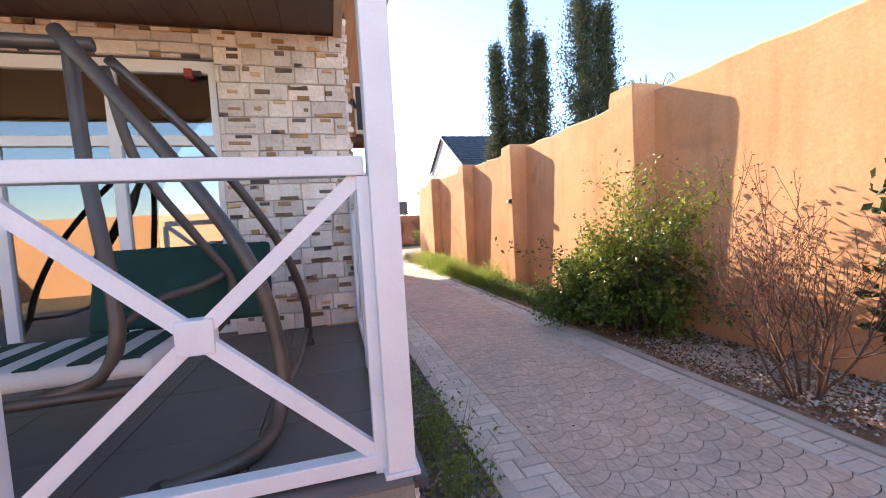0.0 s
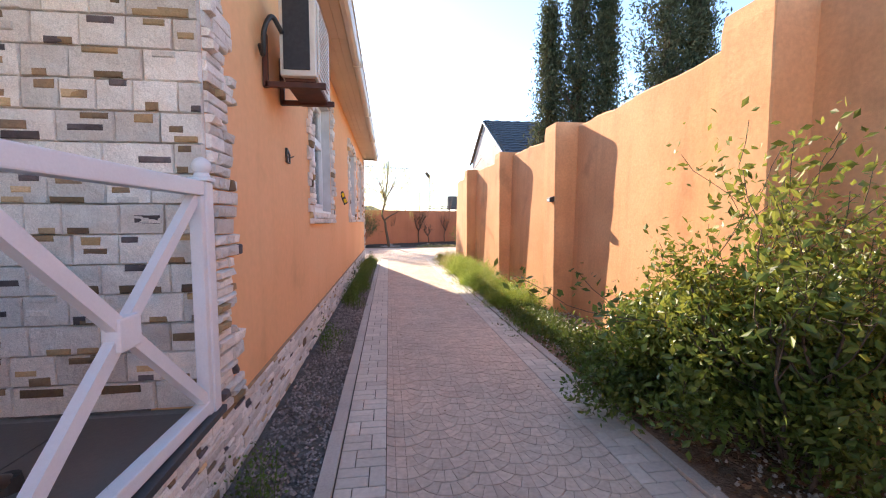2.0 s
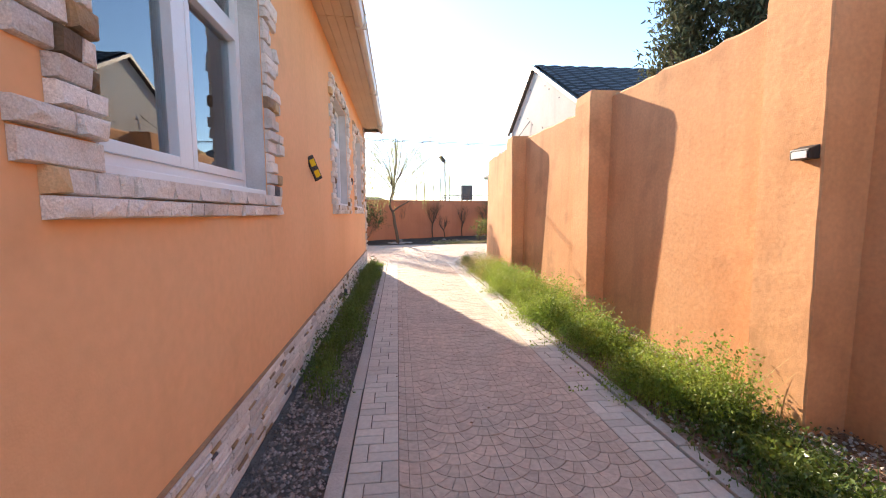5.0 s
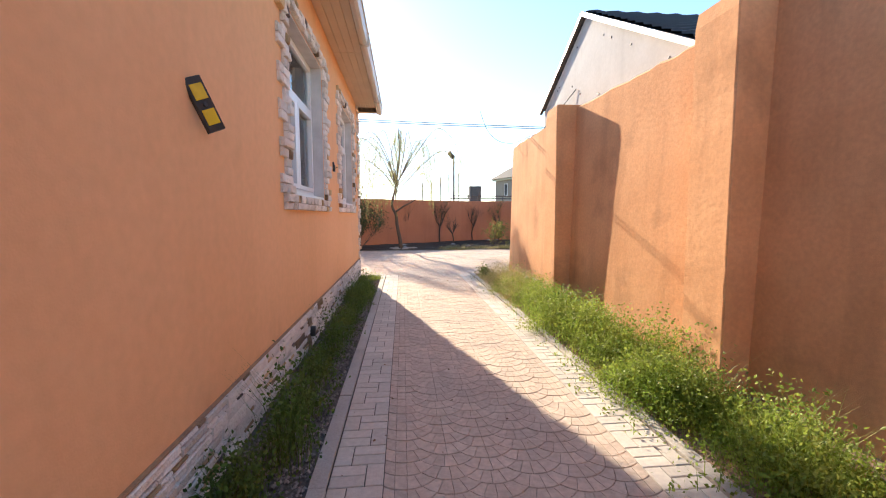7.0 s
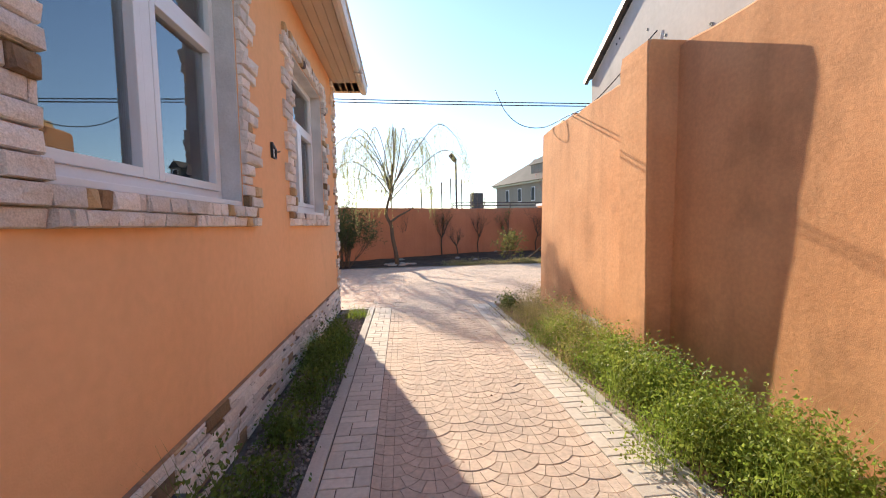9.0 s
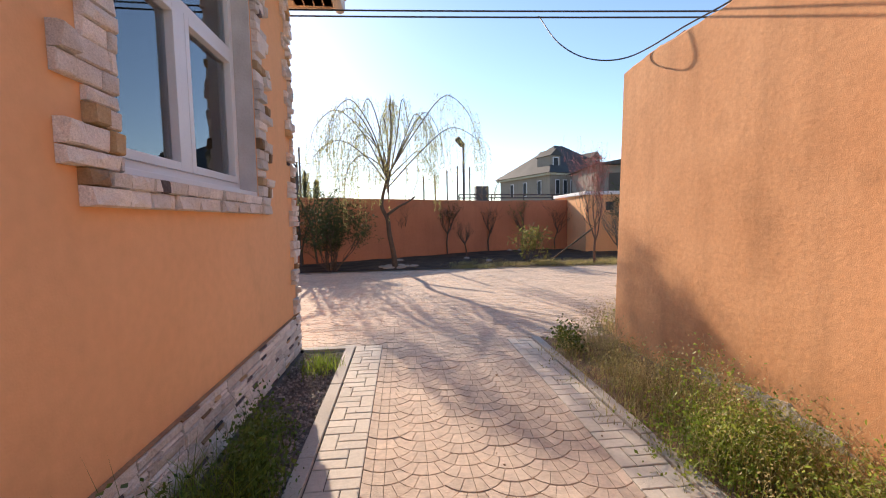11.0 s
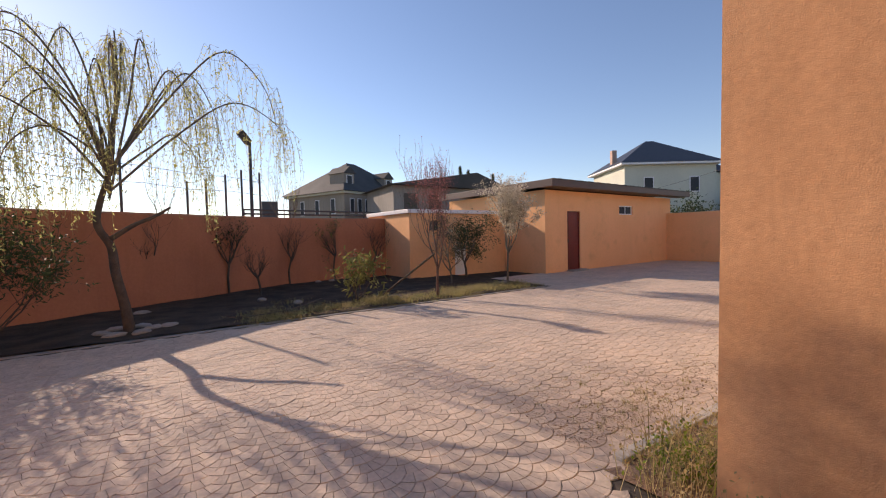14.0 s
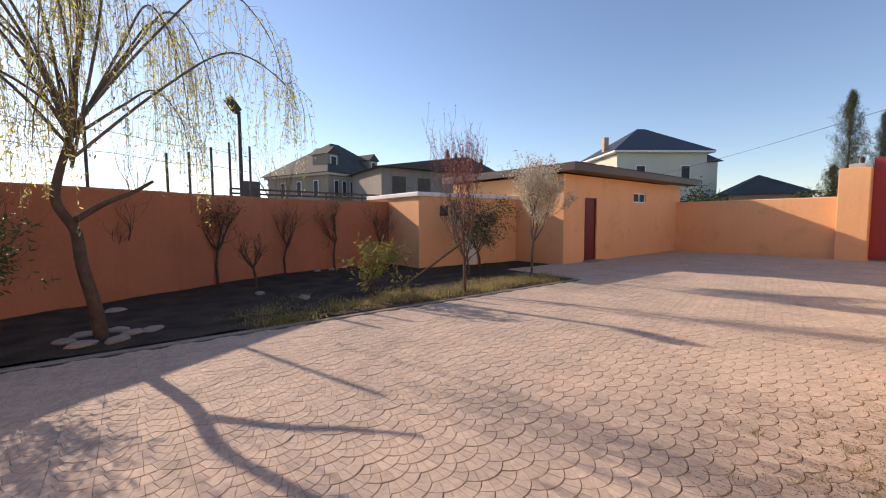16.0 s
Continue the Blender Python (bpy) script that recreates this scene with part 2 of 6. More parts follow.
def mesh_of(bm, name, material, smooth=False):
    me = bpy.data.meshes.new(name)
    bmesh.ops.recalc_face_normals(bm, faces=bm.faces[:])
    bm.to_mesh(me)
    bm.free()
    if smooth:
        for p in me.polygons:
            p.use_smooth = True
    me.materials.append(material)
    return me


def part(name, bm, material, parent=None, label="", smooth=False):
    ob = new(name, mesh_of(bm, name, material, smooth))
    ob.parent = parent
    return tagged(ob, label)


def boxpart(name, dims, material, parent=None, label="", bev=0.0):
    return part(name, box(bmesh.new(), *dims[:6], dims[6] if len(dims) > 6 else bev), material, parent, label)


def thing(name, at, label, category, group=""):
    ob = new(name)
    ob.location = at
    ob.empty_display_size = 0.1
    return tagged(ob, label, category, group)


def arrays(name, verts, faces, material, parent=None, smooth=False):
    me = bpy.data.meshes.new(name)
    me.from_pydata([tuple(v) for v in verts], [], faces)
    if smooth:
        for p in me.polygons:
            p.use_smooth = True
    me.materials.append(material)
    ob = new(name, me)
    ob.parent = parent
    return ob


def tube(bm, pts, radii, sides=6, cap=True):
    """A tube along a polyline with a radius at each point."""
    pts = [Vector(p) for p in pts]
    rings = []
    up = Vector((0.13, 0.31, 0.94)).normalized()
    for i, p in enumerate(pts):
        d = (pts[min(i + 1, len(pts) - 1)] - pts[max(i - 1, 0)]).normalized()
        a = d.cross(up)
        if a.length < 0.1:
            a = d.cross(Vector((1, 0, 0)))
        a.normalize()
        c = d.cross(a)
        r = float(radii[i] if hasattr(radii, "__len__") else radii)
        rings.append([bm.verts.new(p + r * (math.cos(k * math.tau / sides) * a + math.sin(k * math.tau / sides) * c)) for k in range(sides)])
    for u, v in zip(rings, rings[1:]):
        for k in range(sides):
            bm.faces.new((u[k], u[(k + 1) % sides], v[(k + 1) % sides], v[k]))
    if cap:
        bm.faces.new(rings[0][::-1])
        bm.faces.new(rings[-1])
    return bm


def smooth_line(pts, n=6):
    """A rounded polyline through the points."""
    p = [Vector(q) for q in pts]
    p = [2 * p[0] - p[1]] + p + [2 * p[-1] - p[-2]]
    out = []
    for i in range(1, len(p) - 2):
        for k in range(n):
            t = k / n
            out.append(0.5 * (2 * p[i] + (p[i + 1] - p[i - 1]) * t + (2 * p[i - 1] - 5 * p[i] + 4 * p[i + 1] - p[i + 2]) * t * t + (3 * p[i] - 3 * p[i + 1] + p[i + 2] - p[i - 1]) * t ** 3))
    return out + [p[-2]]


def beam(bm, a, b, w, h):
    """A square bar from a to b, h measured in the upright direction."""
    a, b = Vector(a), Vector(b)
    d = (b - a).normalized()
    s = d.cross(Vector((0, 0, 1)))
    s = s.normalized() if s.length > 0.05 else Vector((1, 0, 0))
    u = s.cross(d)
    vs = [bm.verts.new(q + s * i * w / 2 + u * j * h / 2) for q in (a, b) for i, j in ((-1, -1), (1, -1), (1, 1), (-1, 1))]
    for q in ((0, 1, 2, 3), (7, 6, 5, 4), (0, 4, 5, 1), (1, 5, 6, 2), (2, 6, 7, 3), (3, 7, 4, 0)):
        bm.faces.new([vs[i] for i in q])
    return bm


rng = np.random.default_rng(7)


def leaf_quads(pts, size, aspect=0.5, spread=1.0, down=0.0):
    """Diamond-shaped leaves at the points: verts and faces. down pulls their tips to hang."""
    pts = np.asarray(pts, float)
    n = len(pts)
    a = rng.normal(size=(n, 3)) * (1, 1, spread) + (0, 0, -down)
    a /= np.linalg.norm(a, axis=1)[:, None]
    b = np.cross(a, rng.normal(size=(n, 3)))
    b /= np.linalg.norm(b, axis=1)[:, None] + 1e-9
    c = np.cross(a, b)
    s = (size * rng.uniform(0.6, 1.3, n))[:, None]
    v = np.stack([pts, pts + a * s * 0.5 + b * s * aspect * 0.5 + c * s * 0.06, pts + a * s, pts + a * s * 0.5 - b * s * aspect * 0.5 + c * s * 0.06], 1).reshape(-1, 3)
    return v, [(4 * i, 4 * i + 1, 4 * i + 2, 4 * i + 3) for i in range(n)]


def blades(pts, height, width, lean=0.4):
    """Grass blades: two-step bent strips."""
    pts = np.asarray(pts, float)
    n = len(pts)
    h = (height * rng.uniform(0.5, 1.25, n))[:, None] if np.isscalar(height) else np.asarray(height)[:, None]
    d = rng.normal(size=(n, 3)) * (1, 1, 0)
    d /= np.linalg.norm(d, axis=1)[:, None] + 1e-9
    s = np.cross(d, (0, 0, 1.0)) * width * 0.5
    mid = pts + d * h * lean * 0.3 + h * (0, 0, 0.6)
    tip = pts + d * h * lean + h * (0, 0, 1.0)
    v = np.stack([pts - s, pts + s, mid + s * 0.7, mid - s * 0.7, tip], 1).reshape(-1, 3)
    f = []
    for i in range(n):
        k = 5 * i
        f += [(k, k + 1, k + 2, k + 3), (k + 3, k + 2, k + 4)]
    return v, f


def grow(start, way, length, radius, levels, rnd, splits=(3, 5), spread=0.7, curl=0.18, lift=0.12, shrink=0.62):
    """A branching skeleton: limbs as (points, radii) and the twig tips."""
    limbs, tips = [], []

    def limb(p, d, ln, r, lv):
        n = 6 if lv else 4
        pts, rad = [p.copy()], [r]
        for i in range(n):
            d = (d + Vector((rnd.gauss(0, curl), rnd.gauss(0, curl), rnd.gauss(0, curl) + lift))).normalized()
            p = p + d * ln / n
            pts.append(p.copy())
            rad.append(max(r * (1 - 0.6 * (i + 1) / n), 0.002))
        limbs.append((pts, rad))
        if lv == 0:
            tips.extend(pts[1:])
            return
        for _ in range(rnd.randint(*splits)):
            k = rnd.randint(2, n)
            q = (d + Vector((rnd.gauss(0, spread), rnd.gauss(0, spread), rnd.gauss(0, spread * 0.6)))).normalized()
            limb(pts[k], q, ln * shrink * rnd.uniform(0.75, 1.2), max(rad[k] * 0.62, 0.002), lv - 1)

    limb(Vector(start), Vector(way).normalized(), length, radius, levels)
    return limbs, tips


def limbs_part(name, limbs, material, parent, sides=5):
    bm = bmesh.new()
    for pts, rad in limbs:
        tube(bm, pts, rad, sides if rad[0] > 0.012 else 3, cap=False)
    return part(name, bm, material, parent, smooth=True)

# ---- ground ----
ground = boxpart("ground", (-400, 400, -300, 500, -0.6, -0.05), EARTH)
tagged(ground, "dry bare earth round the property", "ground", kind="structure")

YARD_Y = 12.57      # house and corridor end here
path_base = tagged(boxpart("pavement_path", (0.47, 2.47, -9, YARD_Y, -0.05, -0.008), JOINT), "garden path of fan-shaped pavers with brick bands", "path", kind="structure")
court_base = tagged(boxpart("pavement_courtyard", (-9, 20.2, YARD_Y, 18.72, -0.05, -0.008), JOINT), "sunny courtyard of fan-shaped pavers", "courtyard", kind="structure")
court_back = tagged(boxpart("pavement_shed", (9.4, 20.2, 18.72, 21.2, -0.05, -0.008), JOINT), "fan paving before the shed", "paving", kind="structure")
strip = tagged(boxpart("pavement_edge", (-9, 9.4, 18.63, 18.74, -0.05, 0.004, 0.003), CONCRETE), "concrete edging strip along the soil bed", "edging", kind="structure")


def lumpy(name, x0, x1, y0, y1, z, amp, step, material, label, category, fit=None):
    """A bed with an uneven surface; fit(x, y) may push points in plan."""
    nx, ny = max(2, int((x1 - x0) / step)), max(2, int((y1 - y0) / step))
    vs, fs = [], []
    for j in range(ny + 1):
        for i in range(nx + 1):
            x, y = x0 + (x1 - x0) * i / nx, y0 + (y1 - y0) * j / ny
            h = z + amp * (noise.noise((x * 1.7, y * 1.7, 3)) + 0.5 * noise.noise((x * 5, y * 5, 8)))
            if fit:
                x, y = fit(x, y)
            vs.append((x, y, h))
    for j in range(ny):
        for i in range(nx):
            k = j * (nx + 1) + i
            fs.append((k, k + 1, k + nx + 2, k + nx + 1))
    ob = arrays(name, vs, fs, material, smooth=True)
    return tagged(ob, label, category, kind="structure")


def back_wall_y(x):
    """Line of the garden wall behind the soil bed."""
    if x < 4.3:
        return 24.45 + (x - 4.3) * 0.565
    return 24.45 + (x - 4.3) * 0.05


lumpy("soil_bed", -9, 9.4, 0, 1, 0.02, 0.03, 0.12, SOIL, "bare dark soil bed along the garden wall", "soil", lambda x, y: (x, 18.74 + y * (back_wall_y(x) - 18.74)))
lumpy("soil_corner", 9.2, 11.9, 21.1, 24.6, -0.02, 0.02, 0.2, SOIL, "dark soil beside the shed", "soil")
lumpy("mulch_bed", 2.44, 3.9, -9, YARD_Y, 0.0, 0.025, 0.06, MULCH, "brown mulch bed along the boundary wall", "mulch")
lumpy("gravel_strip", 0.02, 0.5, -9, YARD_Y - 0.1, -0.012, 0.012, 0.04, GRIT, "dark gravel strip along the house", "gravel")
lumpy("wall_bed", 3.3, 20.0, 0, 1, 0.0, 0.03, 0.12, MULCH, "weedy planting strip along the sunlit wall", "soil", lambda x, y: (x, (12.34 - (x - 3.4) * 0.0838) + y * (0.72 + (x - 3.4) * 0.0366)))

# ---- boundary wall beside the path ----


def wall_x(y):
    return float(np.interp(y, (-9, 0.36, 3.7, 6.38, 9.2, 12.39), (3.46, 3.49, 3.54, 3.40, 3.25, 3.255)))


def rough_wall(name, a, b, z, thick, label, wave=0.03, seed=1, base=-0.1, material=None, bend=None, batter=(0.0, 0.0), end_material=None):
    """An upright wall from a to b in plan (front face on that line, thickness to its right), with a hand-finished top. batter moves the foot out and the head back."""
    a, b = Vector((*a, 0)), Vector((*b, 0))
    d = (b - a)
    ln = d.length
    d.normalize()
    s = Vector((d.y, -d.x, 0)) * thick
    out, back = s.normalized() * batter[0], s.normalized() * batter[1]
    n = max(2, int(ln / 0.12))
    bm = bmesh.new()
    rows = []
    for i in range(n + 1):
        p = a + d * ln * i / n
        if bend:
            p.x = bend(p.y)
        t = z + wave * (noise.noise((i * 0.21, seed, 0)) + 0.6 * noise.noise((i * 0.7, seed, 5)))
        rows.append([bm.verts.new(q) for q in (p - out + Vector((0, 0, base)), p + back + Vector((0, 0, t - 0.03)), p + back + s * 0.12 + Vector((0, 0, t)), p + s * 0.85 + Vector((0, 0, t + 0.004)), p + s + Vector((0, 0, t - 0.03)), p + s + Vector((0, 0, base)))])
    for u, v in zip(rows, rows[1:]):
        for k in range(6):
            bm.faces.new((u[k], u[(k + 1) % 6], v[(k + 1) % 6], v[k]))
    bm.faces.new(rows[0][::-1])
    bm.faces.new(rows[-1])
    ob = part(name, bm, material or STUCCO_ROUGH)
    if end_material:
        ob.data.materials.append(end_material)
        ob.data.polygons[len(ob.data.polygons) - 1].material_index = 1
    return tagged(ob, label, "wall", kind="structure")


# The north end face takes the sunlit tone, paler than the wall's own stucco.
wall_east = rough_wall("wall_east", (wall_x(-9), -9), (wall_x(12.39), 12.39), 2.72, 0.3, "tall orange stucco boundary wall with worn top", 0.035, 2, bend=wall_x, batter=(0.045, 0.022), end_material=STUCCO_SUNLIT)
PIERS = ((-2.95, 0.29), (0.36, 0.29), (3.7, 0.32), (6.38, 0.255), (9.2, 0.25))


def worn_pier(x0, x1, y0, y1, h, seed):
    """An upright pier with uneven arrises and a rounded, broken top."""
    bm = bmesh.new()
    rings, n = [], 26
    for i in range(n + 1):
        z = -0.1 + (h + 0.1) * i / n
        k = 0.012 if i == n else 0.0
        ring = []
        for j, (x, y, cx, cy) in enumerate(((x0, y0, 0, 1), (x0, y0, 1, 0), (x1, y0, 0, 0), (x1, y1, 0, 0), (x0, y1, 1, 0), (x0, y1, 0, -1))):
            c = 0.010 + 0.009 * noise.noise((z * 6.0, seed, j // 2)) + k
            w = 0.003 * noise.noise((z * 2.3, seed + 4, j)) + 0.004 * noise.noise((z * 13, seed, j + 9))
            ring.append(bm.verts.new((x + cx * c + (w + k if x == x0 else 0), y + cy * c + w, z + (0.02 * noise.noise((j, seed, 2)) if i == n else 0))))
        rings.append(ring)
    for u, v in zip(rings, rings[1:]):
        for j in range(6):
            bm.faces.new((u[j], u[(j + 1) % 6], v[(j + 1) % 6], v[j]))
    bm.faces.new(rings[0][::-1])
    bm.faces.new(rings[-1])
    return bm


for i, (py, depth) in enumerate(PIERS):
    part("pier", worn_pier(wall_x(py) - depth, wall_x(py) + 0.12, py, py + 0.42, 2.75 + 0.02 * (i % 2), i), STUCCO_ROUGH, wall_east)
wall_gate_side = rough_wall("wall_gate_side", (3.51, 12.382), (20.3, 10.95), 2.85, 0.3, "pale yellow wall with a brick coping, sunlight put into its colour", 0.01, 4, material=STUCCO_SUNLIT)
for i in range(50):
    x = 3.8 + i * 0.335
    y = 12.36 - (x - 3.47) * 0.0838
    bm = bmesh.new()
    box(bm, -0.16, 0.16, -0.36, 0.06, 0, 0.07, 0.006)
    ob = part("brick", bm, COPING_RED, wall_gate_side)
    ob.matrix_basis = pose(x, y, 2.855 + 0.004 * math.sin(i * 2.1), 0, 0, -4.8)
# east wall and gate
wall_street = rough_wall("wall_street", (20.2, 21.3), (20.2, 15.85), 2.12, -0.3, "orange rendered courtyard wall", 0.004, 7, material=STUCCO)
gate_pier_a = tagged(boxpart("gate_pier", (19.85, 20.55, 15.1, 15.86, -0.05, 3.02, 0.02), STUCCO), "orange rendered gate pier", "pier", kind="structure")
gate_pier_b = tagged(boxpart("gate_pier", (20.0, 20.7, 10.9, 11.62, -0.05, 2.92, 0.02), STUCCO), "orange rendered gate pier", "pier", kind="structure")
# garden wall behind the soil bed, coloured darker for its backlit shade
rough_wall("wall_garden_west", (4.3, 24.45), (-9, 24.45 + -13.3 * 0.565), 1.98, -0.25, "brown-red rendered garden wall, its backlit shade put into the colour", 0.008, 9, material=STUCCO_BACKLIT)
rough_wall("wall_garden_north", (8.9, 24.68), (4.3, 24.45), 1.98, -0.25, "brown-red rendered garden wall, its backlit shade put into the colour", 0.008, 11, material=STUCCO_BACKLIT)
rough_wall("wall_close_west", (-9, -9), (-9, 17.3), 1.98, 0.25, "plain garden wall closing the yard", 0.01, 13, material=STUCCO)
rough_wall("wall_close_south", (4.0, -9), (-9, -9), 1.98, 0.25, "plain garden wall behind the porch", 0.01, 15, material=STUCCO)

# ---- house ----
WIN = ((2.7, 4.62), (7.12, 9.02), (9.9, 11.8))
WZ0, WZ1 = 1.46, 3.0


def wall_with_holes(name, x0, x1, y0, y1, z0, z1, holes, material):
    """A wall in a plane of constant x, with real openings (y0, y1, z0, z1)."""
    bm = bmesh.new()
    ys = sorted({y0, y1, *[v for h in holes for v in h[:2]]})
    zs = sorted({z0, z1, *[v for h in holes for v in h[2:]]})
    for a, b in zip(ys, ys[1:]):
        for c, d in zip(zs, zs[1:]):
            if not any(h[0] <= a and b <= h[1] and h[2] <= c and d <= h[3] for h in holes):
                box(bm, x0, x1, a, b, c, d)
    bmesh.ops.remove_doubles(bm, verts=bm.verts[:], dist=0.0005)
    seen, dead = {}, set()
    for f in bm.faces:
        k = frozenset(f.verts)
        if k in seen:
            dead.update((f, seen[k]))
        seen[k] = f
    bmesh.ops.delete(bm, geom=list(dead), context="FACES_ONLY")
    return part(name, bm, material)


FY = 0.17      # plane of the stone front
holes = [(a + 0.2, b - 0.2, WZ0, WZ1) for a, b in WIN]
wall_side = tagged(wall_with_holes("wall_house_side", -0.3, 0.0, FY, YARD_Y, -0.1, 3.52, holes, STUCCO), "smooth orange rendered house wall", "wall", kind="structure")
wall_front = bmesh.new()
box(wall_front, -1.03, -0.302, FY, 0.4, -0.1, 3.52)
box(wall_front, -5.0, -1.03, FY, 0.4, 2.74, 3.52)
box(wall_front, -7.0, -5.0, FY, 0.4, -0.1, 3.52)
box(wall_front, -5.0, -1.03, FY, 0.4, -0.1, 0.48)
wall_front = tagged(part("wall_house_front", wall_front, MORTAR), "house front clad in split stone", "wall", kind="structure")
tagged(boxpart("wall_house_back", (-7, -0.302, YARD_Y - 0.3, YARD_Y, -0.1, 3.52), STUCCO), "orange rendered house wall", "wall", kind="structure")
tagged(boxpart("wall_house_far", (-7.3, -7.0, 0, YARD_Y, -0.1, 3.52), STUCCO), "orange rendered house wall", "wall", kind="structure")
tagged(boxpart("ceiling", (-7, -0.3, 0.3, YARD_Y - 0.3, 3.3, 3.4), REVEAL), "plain house ceiling", "ceiling", kind="structure")
tagged(boxpart("floor", (-7, -0.3, 0.3, YARD_Y - 0.3, 0.3, 0.48), DECK), "dark house floor", "floor", kind="structure")
# roof: hipped, eaves on all sides
bm = bmesh.new()
ridge = [(-3.5, 3.2, 5.3), (-3.5, 9.4, 5.3)]
cs = [(0.44, -2.75, 3.6), (0.44, 13.02, 3.6), (-7.5, 13.02, 3.6), (-7.5, -2.75, 3.6)]
v = [bm.verts.new(p) for p in cs + ridge]
for q in ((0, 1, 5, 4), (1, 2, 5), (2, 3, 4, 5), (3, 0, 4)):
    bm.faces.new([v[i] for i in q])
roof = tagged(part("roof", bm, ROOF_DARK), "dark hipped house roof", "roof", kind="structure")
sol = roof.modifiers.new("thick", "SOLIDIFY")
sol.thickness = 0.05
# soffit boards: long grooved strips under the eave
soffit = tagged(boxpart("soffit", (-0.02, 0.40, FY - 0.02, 13.0, 3.53, 3.56), SOFFIT), "beige soffit panels under the eave", "soffit", kind="structure")
for k in range(4):
    for a, b in ((0.0, 3.2), (3.204, 6.45), (6.454, 9.7), (9.704, 12.985)):
        boxpart("panel", (0.004 + k * 0.098, 0.098 + k * 0.098, a, b - 0.004, 3.515, 3.53, 0.004), SOFFIT, soffit)
boxpart("end_board", (-0.4, 0.4, YARD_Y + 0.004, 13.0, 3.515, 3.53), SOFFIT, soffit)
boxpart("soffit_front", (-0.02, 0.40, -2.7, -0.03, 3.515, 3.55), SOFFIT, soffit)
# gutter: a half-round-ish trough with rim
bm = bmesh.new()
prof = [(0.40, 3.64), (0.40, 3.50), (0.415, 3.475), (0.455, 3.465), (0.49, 3.48), (0.505, 3.52), (0.505, 3.60), (0.52, 3.605), (0.52, 3.625), (0.49, 3.625), (0.49, 3.55), (0.42, 3.55), (0.42, 3.64)]
ra = [bm.verts.new((x, -2.75, z)) for x, z in prof]
rb = [bm.verts.new((x, 13.03, z)) for x, z in prof]
for i in range(len(prof)):
    j = (i + 1) % len(prof)
    bm.faces.new((ra[i], ra[j], rb[j], rb[i]))
bm.faces.new(ra[::-1])
bm.faces.new(rb)
gutter = tagged(part("gutter", bm, GUTTER), "pale metal gutter along the eave", "gutter", kind="structure")
for k in range(6):
    boxpart("bracket", (0.398, 0.524, -1.5 + k * 2.7, -1.47 + k * 2.7, 3.455, 3.63, 0.003), GUTTER, gutter)
fascia = tagged(boxpart("trim", (-7.5, 0.40, 13.0, 13.03, 3.50, 3.63, 0.004), GUTTER), "pale fascia board", "fascia", kind="structure")

# stone cladding: blocks with thin dark or brown inserts
STONES = {}


def stone_mesh(ln, h, d, kind):
    """A split-face block lying along x, back on y = 0, face towards +y (12 to 40 triangles)."""
    key = (round(ln, 2), round(h, 2), kind)
    if key in STONES:
        return STONES[key]
    rn = random.Random(str(key))
    bm = bmesh.new()
    ln, h = key[0], key[1]
    back = [bm.verts.new(p) for p in ((0, 0, 0), (ln, 0, 0), (ln, 0, h), (0, 0, h))]
    c = 0.006
    mid = [bm.verts.new((x + rn.uniform(-.002, .002), d * 0.75, z + rn.uniform(-.002, .002))) for x, z in ((c * .3, c * .3), (ln - c * .3, c * .3), (ln - c * .3, h - c * .3), (c * .3, h - c * .3))]
    top = [bm.verts.new((x, d * rn.uniform(0.85, 1.25), z)) for x, z in ((c, c), (ln - c, c), (ln - c, h - c), (c, h - c))]
    cen = bm.verts.new((ln * rn.uniform(.35, .65), d * rn.uniform(1.0, 1.3), h * rn.uniform(.4, .6)))
    for a, b in ((back, mid), (mid, top)):
        for i in range(4):
            bm.faces.new((a[i], a[(i + 1) % 4], b[(i + 1) % 4], b[i]))
    for i in range(4):
        bm.faces.new((top[i], top[(i + 1) % 4], cen))
    STONES[key] = mesh_of(bm, "stone", kind)
    return STONES[key]


